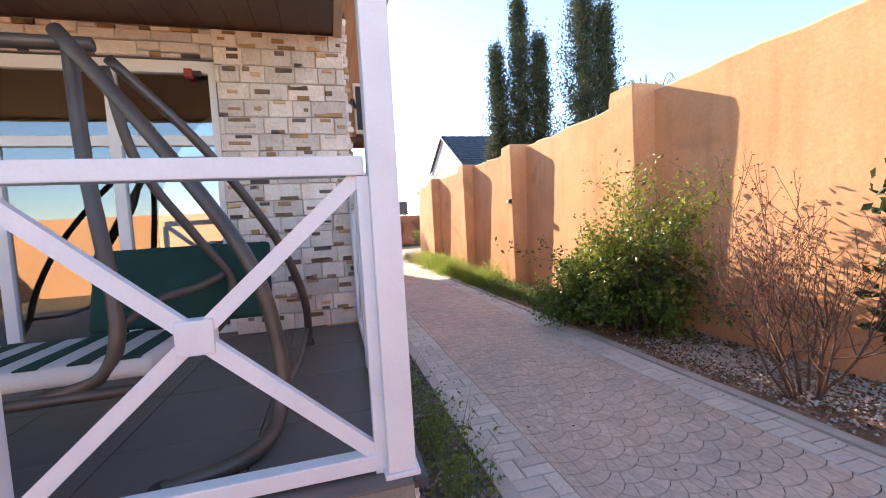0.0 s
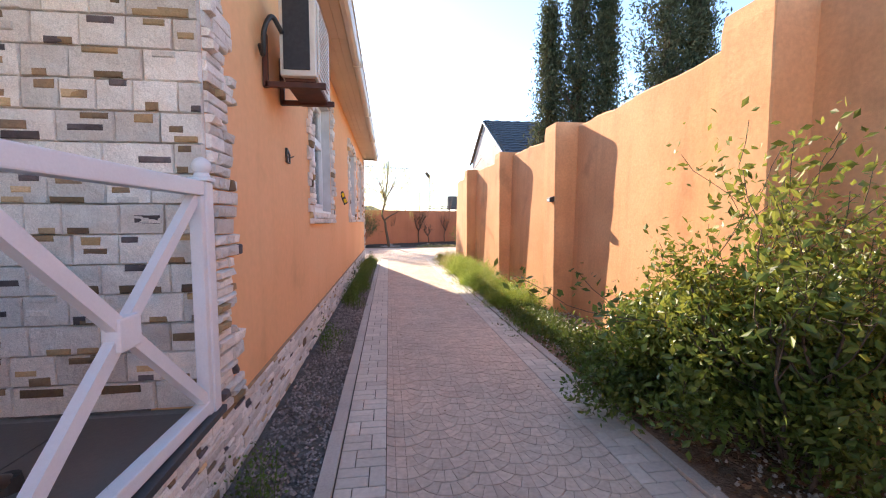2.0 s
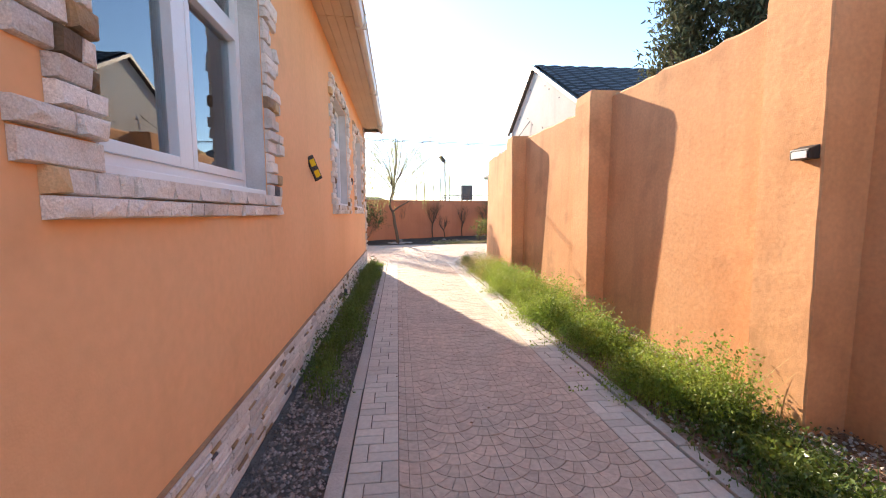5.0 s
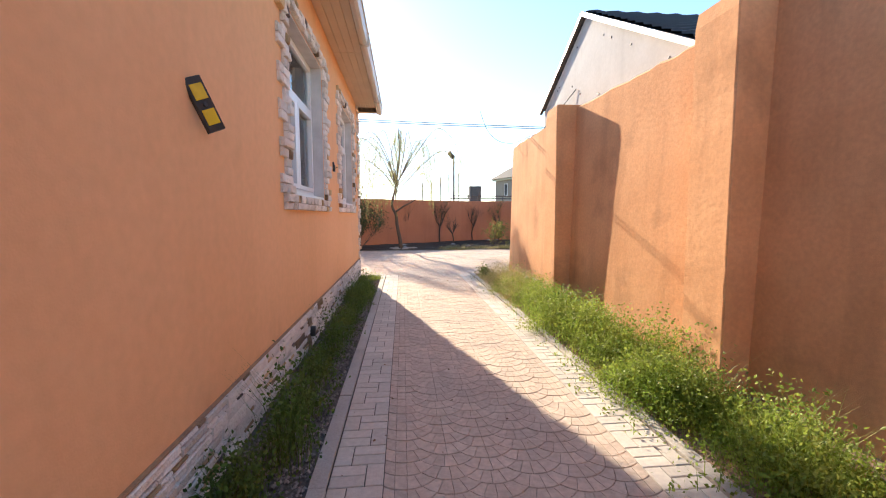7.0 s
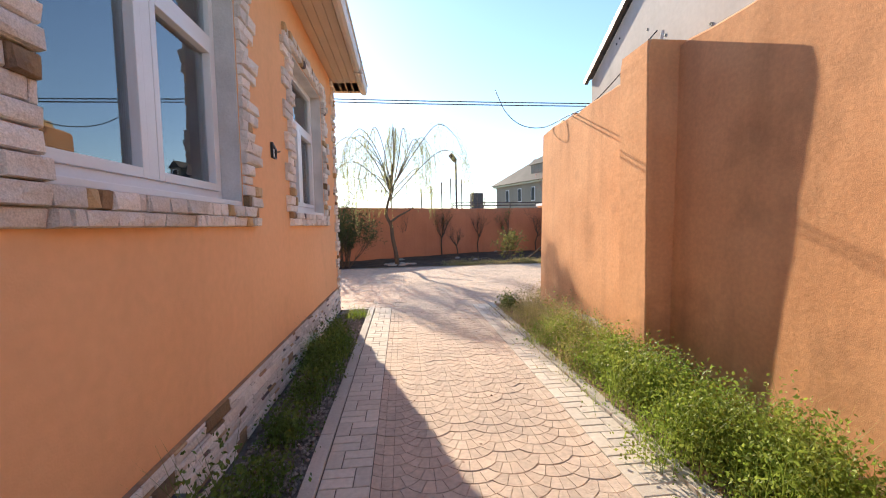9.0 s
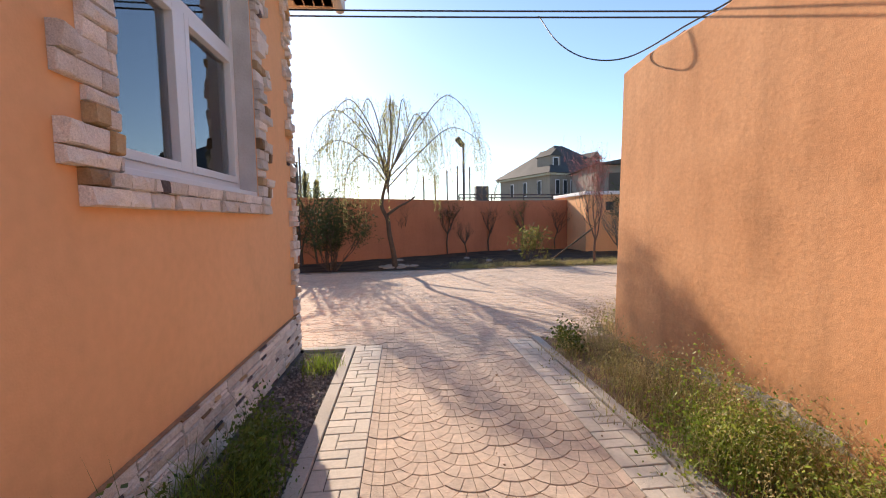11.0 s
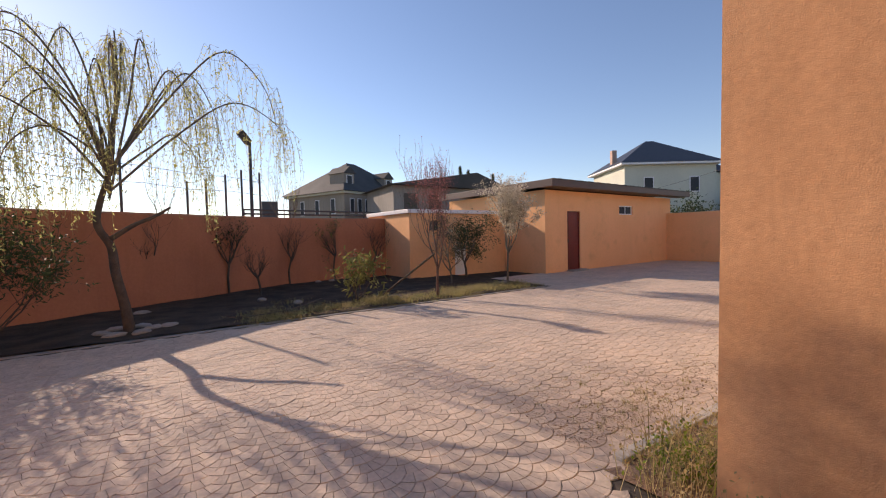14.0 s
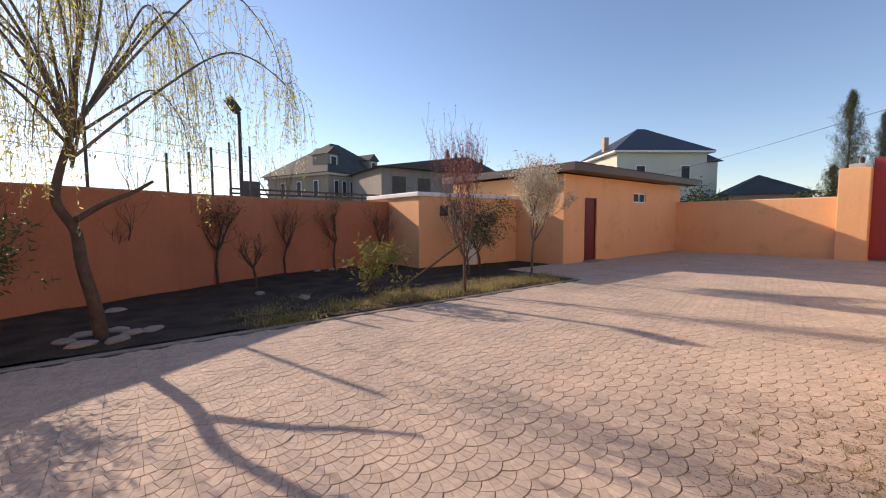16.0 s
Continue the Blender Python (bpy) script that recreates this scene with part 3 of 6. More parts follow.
def clad(parent, origin, turn, length, z0, z1, rn, row_h=0.1, depth=0.022, holes=(), lens=(0.16, 0.2, 0.24, 0.28), small=False):
    """Rows of blocks over a face that starts at origin and runs along the turned x axis; holes are (u0, u1, z0, z1)."""
    m0 = pose(*origin, 0, 0, turn)
    rows = max(1, round((z1 - z0) / row_h))
    rh = (z1 - z0) / rows
    for r in range(rows):
        z = z0 + r * rh
        u = -rn.uniform(0, 0.2)
        while u < length - 0.02:
            ln = rn.choice(lens)
            a, b = max(u, 0.0), min(u + ln, length)
            u += ln
            for h in holes:
                if z + rh > h[2] + 0.01 and z < h[3] - 0.01:
                    if a >= h[0] and b <= h[1]:
                        b = a
                    elif a < h[0] < b:
                        b = h[0]
                    elif a < h[1] < b:
                        a = h[1]
            w = b - a
            if w < 0.03:
                continue
            todo = []
            q = rn.random()
            if small:                     # a whole block with small slips set into its face
                todo.append((a, z, w, rh, STONE))
                for _ in range(rn.choice((1, 1, 2, 2, 3)) if w > 0.1 else 0):
                    iw, ih = rn.uniform(0.28, 0.6) * w, rh * rn.choice((0.18, 0.24, 0.32))
                    ob = new("stone", stone_mesh(iw, ih, 0.013, rn.choice((STONE_BROWN, STONE_DARK, STONE_OCHRE, STONE_BROWN, STONE))))
                    ob.parent = parent
                    ob.matrix_basis = m0 @ pose(a + rn.uniform(0.004, w - iw - 0.004), depth * 0.85, z + rn.choice((0.004, rh * 0.35, rh - ih - 0.006)) - origin[2])
            elif w > 0.13 and q < 0.8:    # a thin insert over or under the block
                ih = rh * rn.choice((0.3, 0.36))
                iw = w * rn.choice((0.35, 0.5))
                low = rn.random() < 0.5
                off = rn.choice((0.0, w - iw))
                zi = z if low else z + rh - ih
                zb = z + ih if low else z
                todo.append((a, zb, w, rh - ih, STONE))
                todo.append((a + off, zi, iw, ih, rn.choice((STONE_BROWN, STONE_DARK, STONE_OCHRE, STONE))))
                todo.append((a if off else a + iw, zi, w - iw, ih, STONE))
            else:
                todo.append((a, z, w, rh, STONE if q < 0.97 else STONE_BROWN))
            for x, zz, ww, hh, kind in todo:
                g = 0.003
                ob = new("stone", stone_mesh(max(ww - g, 0.01), max(hh - g, 0.01), depth, kind))
                ob.parent = parent
                ob.matrix_basis = m0 @ pose(x, 0, zz - origin[2])


def split_course(place, u0, u1, z0, z1, rn, lens=(0.1, 0.14, 0.18, 0.22), rows=2):
    """Thin irregular slabs in rows between u0 and u1; place(u, z, length, height, depth, material) sets one."""
    cuts = [z0 + (z1 - z0) * (r + (rn.uniform(-0.16, 0.16) if 0 < r < rows else 0)) / rows for r in range(rows + 1)]
    for za, zb in zip(cuts, cuts[1:]):
        u = u0
        while u < u1 - 0.012:
            ln = min(rn.choice(lens), u1 - u)
            if u1 - u - ln < 0.03:
                ln = u1 - u
            q = rn.random()
            kind = STONE if q < 0.8 or ln > 0.13 else STONE_OCHRE if q < 0.89 else STONE_BROWN if q < 0.97 else STONE_DARK
            place(u, za, ln, zb - za, rn.choice((0.026, 0.032, 0.038, 0.043)) if kind is STONE else rn.choice((0.03, 0.04)), kind)
            u += ln


def quoins(parent, y, way, z0, z1, rn, short=0.12, long=0.22):
    """Toothed corner blocks on the side wall: alternately long and short, each of thin slabs."""
    def place(u, z, ln, h, d, kind):
        ob = new("stone", stone_mesh(ln - 0.003, h - 0.003, d, kind))
        ob.parent = parent
        ob.matrix_basis = pose(0.001, y + u + ln if way > 0 else y - u, z, 0, 0, -90)
    z, k = z0, 0
    while z < z1 - 0.03:
        h = min(rn.choice((0.12, 0.14, 0.15)), z1 - z)
        ln = (short if k % 2 else long) + rn.uniform(-0.02, 0.02)
        split_course(place, 0.0, ln, z, z + h, rn, (0.07, 0.11, 0.16, 0.22), rn.choice((2, 2, 3)))
        z += h
        k += 1


# plinth: backing and a thin dark drip edge
plinth = tagged(boxpart("plinth", (0.002, 0.008, -2.3, YARD_Y, -0.1, 0.366), MORTAR), "low plinth clad in pale split stone", "plinth", kind="structure")
boxpart("drip_edge", (0.002, 0.026, FY + 0.02, YARD_Y, 0.3705, 0.374), STONE_BROWN, plinth)

# windows of the side wall
for i, (a, b) in enumerate(WIN):
    y0, y1 = a + 0.2, b - 0.2
    w = thing("window_%d" % (i + 1), (0, (a + b) / 2, WZ0), "white plastic window in a toothed split-stone surround, sheer curtain behind", "window")
    w["kind"] = "structure"

    def wp(name, d, mat, parent=w, label="", bev=0.004, a=a, b=b):
        x0, x1, q0, q1, z0, z1 = d
        return boxpart(name, (x0, x1, q0 - (a + b) / 2, q1 - (a + b) / 2, z0 - WZ0, z1 - WZ0), mat, parent, label, bev)
    for nm, d in (("reveal", (-0.2, -0.004, y0 + .001, y0 + 0.02, WZ0, WZ1)), ("reveal", (-0.2, -0.004, y1 - 0.02, y1 - .001, WZ0, WZ1)), ("reveal", (-0.2, -0.004, y0 + .02, y1 - .02, WZ1 - 0.02, WZ1 - .001))):
        wp(nm, d, REVEAL, bev=0)
    wp("window_sill", (-0.18, 0.0, y0 + .021, y1 - .021, WZ0 + .001, WZ0 + 0.03), UPVC)
    fx0, fx1 = -0.19, -0.12
    fr = wp("window_frame", (fx0, fx1, y0 + .02, y0 + 0.075, WZ0 + .03, WZ1 - 0.02), UPVC)
    wp("window_frame", (fx0, fx1, y1 - 0.075, y1 - .02, WZ0 + .03, WZ1 - 0.02), UPVC)
    wp("window_frame", (fx0, fx1, y0 + .075, y1 - .075, WZ0 + .03, WZ0 + 0.09), UPVC)
    wp("window_frame", (fx0, fx1, y0 + .075, y1 - .075, WZ1 - 0.08, WZ1 - 0.02), UPVC)
    zt, ym = 2.42, (y0 + y1) / 2 - 0.04
    wp("transom", (fx0, fx1, y0 + .075, y1 - .075, zt, zt + 0.07), UPVC)
    wp("mullion", (fx0, fx1 + 0.012, ym, ym + 0.075, WZ0 + .09, zt), UPVC)
    for q0, q1, z0, z1 in ((y0 + .075, ym, WZ0 + .09, zt), (ym + .075, y1 - .075, WZ0 + .09, zt)):
        for d in ((q0, q0 + .045, z0, z1), (q1 - .045, q1, z0, z1), (q0 + .045, q1 - .045, z0, z0 + .045), (q0 + .045, q1 - .045, z1 - .045, z1)):
            wp("sash", (fx0 + .01, fx1 + .014, *d), UPVC)
    for d in ((y0 + .12, ym - .045, WZ0 + .135, zt - .045), (ym + .12, y1 - .12, WZ0 + .135, zt - .045), (y0 + .075, y1 - .075, zt + .07, WZ1 - .08)):
        g = wp("pane", (-0.158, -0.150, *d), GLASS, bev=0)
        g.visible_shadow = False
    # sheer curtain with folds
    n = 60
    cv = [(-0.27 + 0.03 * math.sin(k * 0.9 + 0.5 * math.sin(k * .37)), y0 - 0.1 + (y1 - y0 - 0.08) * k / n - (a + b) / 2, z) for z in (WZ0 - 0.1 - WZ0, WZ1 + 0.1 - WZ0) for k in range(n + 1)]
    cu = arrays("curtain", cv, [(k, k + 1, n + 2 + k, n + 1 + k) for k in range(n)], CURTAIN, w, smooth=True)

# front sliding door-window on the porch
win_front = thing("window_front", (-1.03, FY, 0.48), "white framed porch window wall with lowered dark blinds", "window")
win_front["kind"] = "structure"


def fp(name, x0, x1, y0, y1, z0, z1, mat, bev=0.004):
    return boxpart(name, (x0 + 1.03, x1 + 1.03, y0, y1, z0 - .48, z1 - .48), mat, win_front, bev=bev)


for x0, x1 in ((-1.09, -1.032), (-1.83, -1.75), (-2.62, -2.54), (-3.42, -3.34), (-4.998, -4.93)):
    fp("window_frame", x0, x1, 0.03, 0.10, 0.54, 2.64, UPVC)
fp("window_frame", -4.998, -1.032, 0.03, 0.10, 0.482, 0.54, UPVC)
fp("window_frame", -4.998, -1.032, 0.03, 0.10, 2.64, 2.738, UPVC)
for x0, x1 in ((-1.75, -1.09), (-2.54, -1.83), (-3.34, -2.62), (-4.93, -3.42)):
    fp("transom", x0, x1, 0.03, 0.10, 2.06, 2.14, UPVC)
    for z0, z1 in ((0.54, 2.06), (2.14, 2.64)):
        g = fp("pane", x0, x1, 0.062, 0.068, z0, z1, GLASS, 0)
        g.visible_shadow = False
    fp("blind", x0 + .01, x1 - .01, 0.15, 0.155, 2.14, 2.66, BLIND, 0)
for x in (-1.6, -2.9, -4.2):
    fp("curtain", x - 0.5, x + 0.5, 0.45, 0.46, 0.55, 2.2, CURTAIN, 0)
sensor = thing("alarm_sensor", (-1.22, FY - 0.03, 2.62), "small red and dark alarm sensor on the window head", "sensor")
boxpart("body", (-0.03, 0.03, 0.0, 0.055, -0.03, 0.04, 0.008), RED_GATE, sensor)
boxpart("cap", (0.031, 0.09, 0.02, 0.055, -0.01, 0.03, 0.006), BLACK, sensor)

# ---- porch ----
porch_floor = tagged(boxpart("floor_porch", (-7, 0.0, -2.3, FY, -0.1, 0.445), CONCRETE), "raised porch slab", "floor", kind="structure")
for i in range(12):
    for j in range(4):
        boxpart("tile", (-0.56 * (i + 1) + 0.003, -0.56 * i - 0.003, -2.31 + j * 0.602, -1.708 + j * 0.602 - 0.006, 0.446, 0.457, 0.002), DECK, porch_floor)
boxpart("edge_strip", (-0.0, 0.05, -2.3, FY, 0.425, 0.457, 0.004), DARK_GREY, porch_floor)
ceil = bmesh.new()
for k in range(22):
    box(ceil, -0.07 - 0.2 * (k + 1) + 0.002, -0.07 - 0.2 * k - 0.002, -2.6, FY, 2.99, 3.02)
box(ceil, -4.6, -0.07, -2.6, FY, 3.021, 3.1)
tagged(part("ceiling_porch", ceil, BROWN_CEIL), "dark brown boarded porch ceiling", "ceiling", kind="structure")
tagged(boxpart("trim_porch", (-0.068, 0.0, -2.7, FY - 0.004, 2.97, 3.53, 0.004), SOFFIT), "beige boxed beam over the porch edge", "beam", kind="structure")
tagged(boxpart("trim_porch_front", (-4.6, -0.07, -2.7, -2.61, 2.97, 3.53, 0.004), SOFFIT), "beige boxed beam over the porch front", "beam", kind="structure")

post = thing("porch_post", (-0.032, -2.225, 0), "tall white painted square porch post", "post")
boxpart("shaft", (-0.047, 0.047, -0.047, 0.047, 0.475, 2.97, 0.006), WHITE, post)
boxpart("foot", (-0.06, 0.06, -0.056, 0.056, 0.457, 0.475, 0.004), WHITE, post)


def balustrade(name, a, b, label, finials=(), stiles=(True, True)):
    """A white rail bay from a to b: two rails, two stiles, crossed diagonals with a centre boss."""
    a, b = Vector((*a, 0)), Vector((*b, 0))
    c = (a + b) / 2
    t = thing(name, (c.x, c.y, 0.457), label, "railing", "porch railing bays")
    d = (b - a)
    ang = math.degrees(math.atan2(d.y, d.x))
    t.rotation_euler = (0, 0, radians(ang))
    h = d.length / 2
    boxpart("top_rail", (-h, h, -0.032, 0.032, 1.02, 1.085, 0.006), WHITE, t)
    boxpart("bottom_rail", (-h, h, -0.03, 0.03, 0.012, 0.068, 0.006), WHITE, t)
    for s, on in ((-1, stiles[0]), (1, stiles[1])):
        if on:
            boxpart("stile", (s * h - 0.028, s * h + 0.028, -0.028, 0.028, 0.0, 1.019, 0.005), WHITE, t)
    for s in (-1, 1):
        part("brace", beam(bmesh.new(), (-h + 0.02, 0.004 * s, 0.543 - s * 0.475), (h - 0.02, 0.004 * s, 0.543 + s * 0.475), 0.034, 0.05), WHITE, t)
    bm = box(bmesh.new(), -0.055, 0.055, -0.03, 0.03, 0.488, 0.598, 0.008)
    part("boss", bm, WHITE, t)
    return t


balustrade("railing", (-1.17, -2.2), (-0.09, -2.2), "white painted railing bay with crossed braces at the porch front")
balustrade("railing", (-2.34, -2.2), (-1.27, -2.2), "white painted railing bay with crossed braces at the porch front")
balustrade("railing", (-0.015, -2.12), (-0.015, -1.15), "white painted side railing bay with crossed braces")
balustrade("railing", (-0.015, -1.05), (-0.005, 0.075), "white painted side railing bay with crossed braces beside the stone wall")
for px, py in ((-0.015, -1.1), (0.0, 0.115), (-1.22, -2.2)):
    t = thing("railing_post", (px, py, 0.457), "white square railing post with a ball finial", "post", "railing posts")
    hw = 0.034 if py > 0 else 0.045
    boxpart("shaft", (-hw, hw, -hw, hw, 0.0, 1.085, 0.006), WHITE, t)
    boxpart("cap", (-hw - .01, hw + .01, -hw - .01, hw + .01, 1.086, 1.103, 0.006), WHITE, t)
    bm = bmesh.new()
    bmesh.ops.create_uvsphere(bm, u_segments=20, v_segments=12, radius=0.042, matrix=pose(0, 0, 1.155))
    tube(bm, [(0, 0, 1.1), (0, 0, 1.125)], [0.04, 0.03], 14)
    part("finial", bm, WHITE, t, smooth=True)

# ---- porch swing ----
swing = thing("porch_swing", (-1.7, -1.2, 0.457), "brown bent-pipe porch swing with a striped cushion and green back", "swing")


def sw(name, pts, r=0.028, mat=STEEL_BROWN):
    q = smooth_line([Vector(p) - Vector((-1.7, -1.2, 0.512)) for p in pts], 8)
    return part(name, tube(bmesh.new(), q, r, 12), mat, swing, smooth=True)


for s in (1, -1):
    def mx(p, s=s):
        return p if s > 0 else (-3.4 - p[0], p[1], p[2])
    sw("front_leg", [mx(p) for p in ((-1.28, -1.45, 2.28), (-0.88, -1.58, 1.75), (-0.56, -1.70, 1.25), (-0.46, -1.74, 0.85), (-0.47, -1.82, 0.6), (-0.56, -2.0, 0.545), (-0.8, -2.12, 0.54))], 0.032)
    sw("back_leg", [mx(p) for p in ((-1.2, -1.2, 2.26), (-0.85, -1.08, 1.85), (-0.55, -0.9, 1.35), (-0.42, -0.75, 0.95), (-0.41, -0.6, 0.66), (-0.43, -0.42, 0.54))], 0.026)
    sw("hanger", [mx(p) for p in ((-1.26, -1.4, 2.25), (-1.2, -1.5, 1.7), (-1.12, -1.58, 1.2), (-1.1, -1.62, 0.95), (-1.18, -1.62, 0.80), (-1.4, -1.62, 0.74))], 0.03)
    sw("hanger", [mx(p) for p in ((-1.2, -1.25, 2.2), (-1.12, -1.2, 1.75), (-0.92, -1.08, 1.36), (-0.78, -1.02, 1.1), (-0.85, -1.05, 0.86), (-1.0, -1.1, 0.78))], 0.024)
    sw("armrest", [mx(p) for p in ((-1.1, -1.6, 1.0), (-1.0, -1.45, 1.08), (-0.9, -1.2, 1.1), (-0.82, -1.04, 1.14))], 0.022)
    sw("tie_bar", [mx(p) for p in ((-0.47, -1.78, 0.66), (-0.44, -1.2, 0.62), (-0.42, -0.62, 0.68))], 0.018)
    for fx, fy in ((-0.80, -2.12), (-0.43, -0.42)):
        q = mx((fx, fy, 0))
        bm = bmesh.new()
        tube(bm, [(q[0] + 1.7, q[1] + 1.2, 0.0), (q[0] + 1.7, q[1] + 1.2, 0.05)], [0.045, 0.036], 14)
        part("foot", bm, BLACK, swing)
sw("top_beam", [(-3.9 + 1.9, -1.33, 2.27), (-1.2, -1.33, 2.27)], 0.032)
sw("seat_rail", [(-2.35, -1.64, 0.74), (-1.05, -1.64, 0.74)], 0.024)
sw("seat_rail", [(-2.35, -1.06, 0.76), (-1.05, -1.06, 0.76)], 0.024)
cush = bmesh.new()
box(cush, -0.72, 0.72, -0.44, 0.16, 0.27, 0.36, 0.035)
seat = part("seat_cushion", cush, CUSHION, swing, "white and dark green striped cushion", True)
for k in range(8):
    boxpart("stripe", (-0.66 + k * 0.18, -0.58 + k * 0.18, -0.43, 0.15, 0.355, 0.364, 0.003), GREEN_CLOTH, seat)
bm = bmesh.new()
box(bm, 0.2, 1.12, 0.17, 0.24, 0.36, 0.80, 0.03)
for v in bm.verts:
    v.co.y += (v.co.z - 0.36) * 0.3
part("backrest", bm, GREEN_CLOTH, swing, "dark green canvas backrest", True)

# ---- side wall fixtures ----
ac = thing("air_conditioner", (0.255, 1.38, 2.33), "weathered white outdoor air-conditioning unit on rusty brackets", "air conditioner")
boxpart("casing", (-0.12, 0.12, -0.33, 0.33, 0.02, 0.57, 0.012), AC_WHITE, ac)
boxpart("coil_grille", (-0.095, 0.08, -0.338, -0.329, 0.06, 0.53, 0.004), FIN, ac, "dark finned side grille")
fan = boxpart("fan_panel", (0.121, 0.132, -0.28, 0.18, 0.05, 0.54, 0.006), AC_WHITE, ac)
for k in range(13):
    boxpart("slat", (0.133, 0.140, -0.26, 0.16, 0.075 + k * 0.035, 0.087 + k * 0.035), AC_WHITE, fan)
for y in (-0.25, 0.2):
    boxpart("foot", (-0.1, 0.1, y - .03, y + .03, 0.0, 0.02), RUST, ac)
    part("bracket", beam(bmesh.new(), (-0.235, y, -0.02), (0.17, y, -0.02), 0.04, 0.036), RUST, ac, "rusty steel bracket")
    part("bracket", beam(bmesh.new(), (-0.234, y, -0.04), (-0.234, y, 0.32), 0.03, 0.04), RUST, ac, "rusty steel bracket")
boxpart("drip_tray", (-0.1, 0.12, -0.24, 0.3, -0.02, -0.002, 0.004), RUST, ac, "rusty drip tray")
q = smooth_line([(-0.1, -0.33, 0.3), (-0.14, -0.42, 0.36), (-0.18, -0.46, 0.25), (-0.2, -0.42, 0.12), (-0.235, -0.36, 0.2)], 6)
part("hose", tube(bmesh.new(), q, 0.016, 8), BLACK, ac, smooth=True)


def wall_light(y, z, solar, tilt, label):
    t = thing("wall_light", (0.035 if solar else 0.0, y, z), label, "wall light", "side wall lights")
    t.rotation_euler = (radians(tilt), 0, radians(-42 if solar else 0))
    t.scale = (0.72, 0.72, 0.72)
    if solar:
        bm = bmesh.new()
        pr = [(-0.058, -0.17), (0.058, -0.17), (0.058, 0.17), (-0.058, 0.17)]
        a = [bm.verts.new((0.002, p, q)) for p, q in pr]
        b = [bm.verts.new((0.03, p * .93, q * .97)) for p, q in pr]
        for i in range(4):
            bm.faces.new((a[i], a[(i + 1) % 4], b[(i + 1) % 4], b[i]))
        bm.faces.new(a[::-1])
        bm.faces.new(b)
        body = part("housing", bm, BLACK, t)
        for z0, z1 in ((-0.125, -0.03), (0.03, 0.125)):
            boxpart("lens", (0.0305, 0.034, -0.04, 0.04, z0, z1, 0.003), YELLOW, body, "yellow lens")
        part("sensor", tube(bmesh.new(), [(0.03, 0, 0), (0.04, 0, 0)], [0.016, 0.012], 12), DARK_GREY, body, "round grey sensor")
    else:
        for d in ((-0.07, -0.055, -0.08, 0.08), (0.055, 0.07, -0.08, 0.03), (-0.055, 0.055, -0.08, -0.065)):
            boxpart("frame", (0.002, 0.03, *d, 0.003), BLACK, t)
        part("frame", beam(bmesh.new(), (0.016, -0.07, 0.08), (0.016, 0.075, 0.02), 0.028, 0.018), BLACK, t)
        boxpart("lens", (0.004, 0.012, -0.05, 0.05, -0.06, 0.03, 0.002), UPVC, t)
        part("spike", beam(bmesh.new(), (0.03, -0.02, -0.02), (0.075, 0.03, 0.0), 0.014, 0.014), BLACK, t)


wall_light(1.74, 1.91, False, 0, "small black angular wall light on orange render")
wall_light(5.78, 1.78, True, 26, "black solar wall light with two yellow lenses hanging askew")
wall_light(9.48, 1.93, False, 0, "small black angular wall light on orange render")
pier_light = thing("solar_light", (wall_x(3.7) - 0.30, 3.78, 1.67), "small black solar light on the boundary wall pier", "wall light")
bm = box(bmesh.new(), -0.085, 0.014, -0.06, 0.06, -0.045, 0.045, 0.008)
for v in bm.verts:
    if v.co.z > 0 and v.co.x < -0.02:
        v.co.z -= 0.03
part("housing", bm, BLACK, pier_light)
boxpart("lens", (-0.088, -0.07, -0.045, 0.045, -0.04, 0.0, 0.003), UPVC, pier_light)
vent = thing("drain_outlet", (0.03, 7.8, 0.16), "dark round drain outlet through the stone plinth", "drain")
bm = tube(bmesh.new(), [(-0.04, 0, 0), (0.035, 0, -0.005)], 0.05, 18)
part("pipe", bm, BLACK, vent, smooth=True)

# ---- courtyard: shed, annex, gate ----
shed = thing("shed", (11.8, 20.8, 0), "orange rendered shed with a dark red door and brown roof edge", "shed")


def sp(name, d, mat, label="", bev=0.0, parent=shed):
    return boxpart(name, (d[0] - 11.8, d[1] - 11.8, d[2] - 20.8, d[3] - 20.8, d[4], d[5]), mat, parent, label, bev)


shed_rot = radians(1.6)
shed.rotation_euler = (0, 0, shed_rot)
sp("wall", (11.8, 12.98, 20.8, 21.0, -0.05, 2.80), STUCCO)
sp("wall", (13.72, 16.3, 20.8, 21.0, -0.05, 2.80), STUCCO)
sp("wall", (12.98, 13.72, 20.8, 21.0, 2.10, 2.80), STUCCO)
sp("wall", (16.3, 17.3, 20.8, 21.0, -0.05, 2.02), STUCCO)
sp("wall", (16.3, 17.3, 20.8, 21.0, 2.38, 2.80), STUCCO)
sp("wall", (17.3, 20.6, 20.8, 21.0, -0.05, 2.80), STUCCO)
sp("wall", (11.8, 12.0, 21.0, 26.0, -0.05, 2.80), STUCCO)
sp("wall", (12.0, 20.6, 25.8, 26.0, -0.05, 2.80), STUCCO)
sp("wall", (20.4, 20.6, 21.0, 25.8, -0.05, 2.80), STUCCO)
roof_s = sp("roof", (11.5, 21.2, 20.25, 26.3, 2.98, 3.06), ROOF_GREY, "flat brown roof", 0.01)
sp("fascia", (11.5, 21.2, 20.22, 20.25, 2.84, 3.08), BROWN_CEIL, "dark brown fascia", 0.006)
sp("fascia", (11.47, 11.5, 20.22, 26.3, 2.84, 3.08), BROWN_CEIL, "dark brown fascia", 0.006)
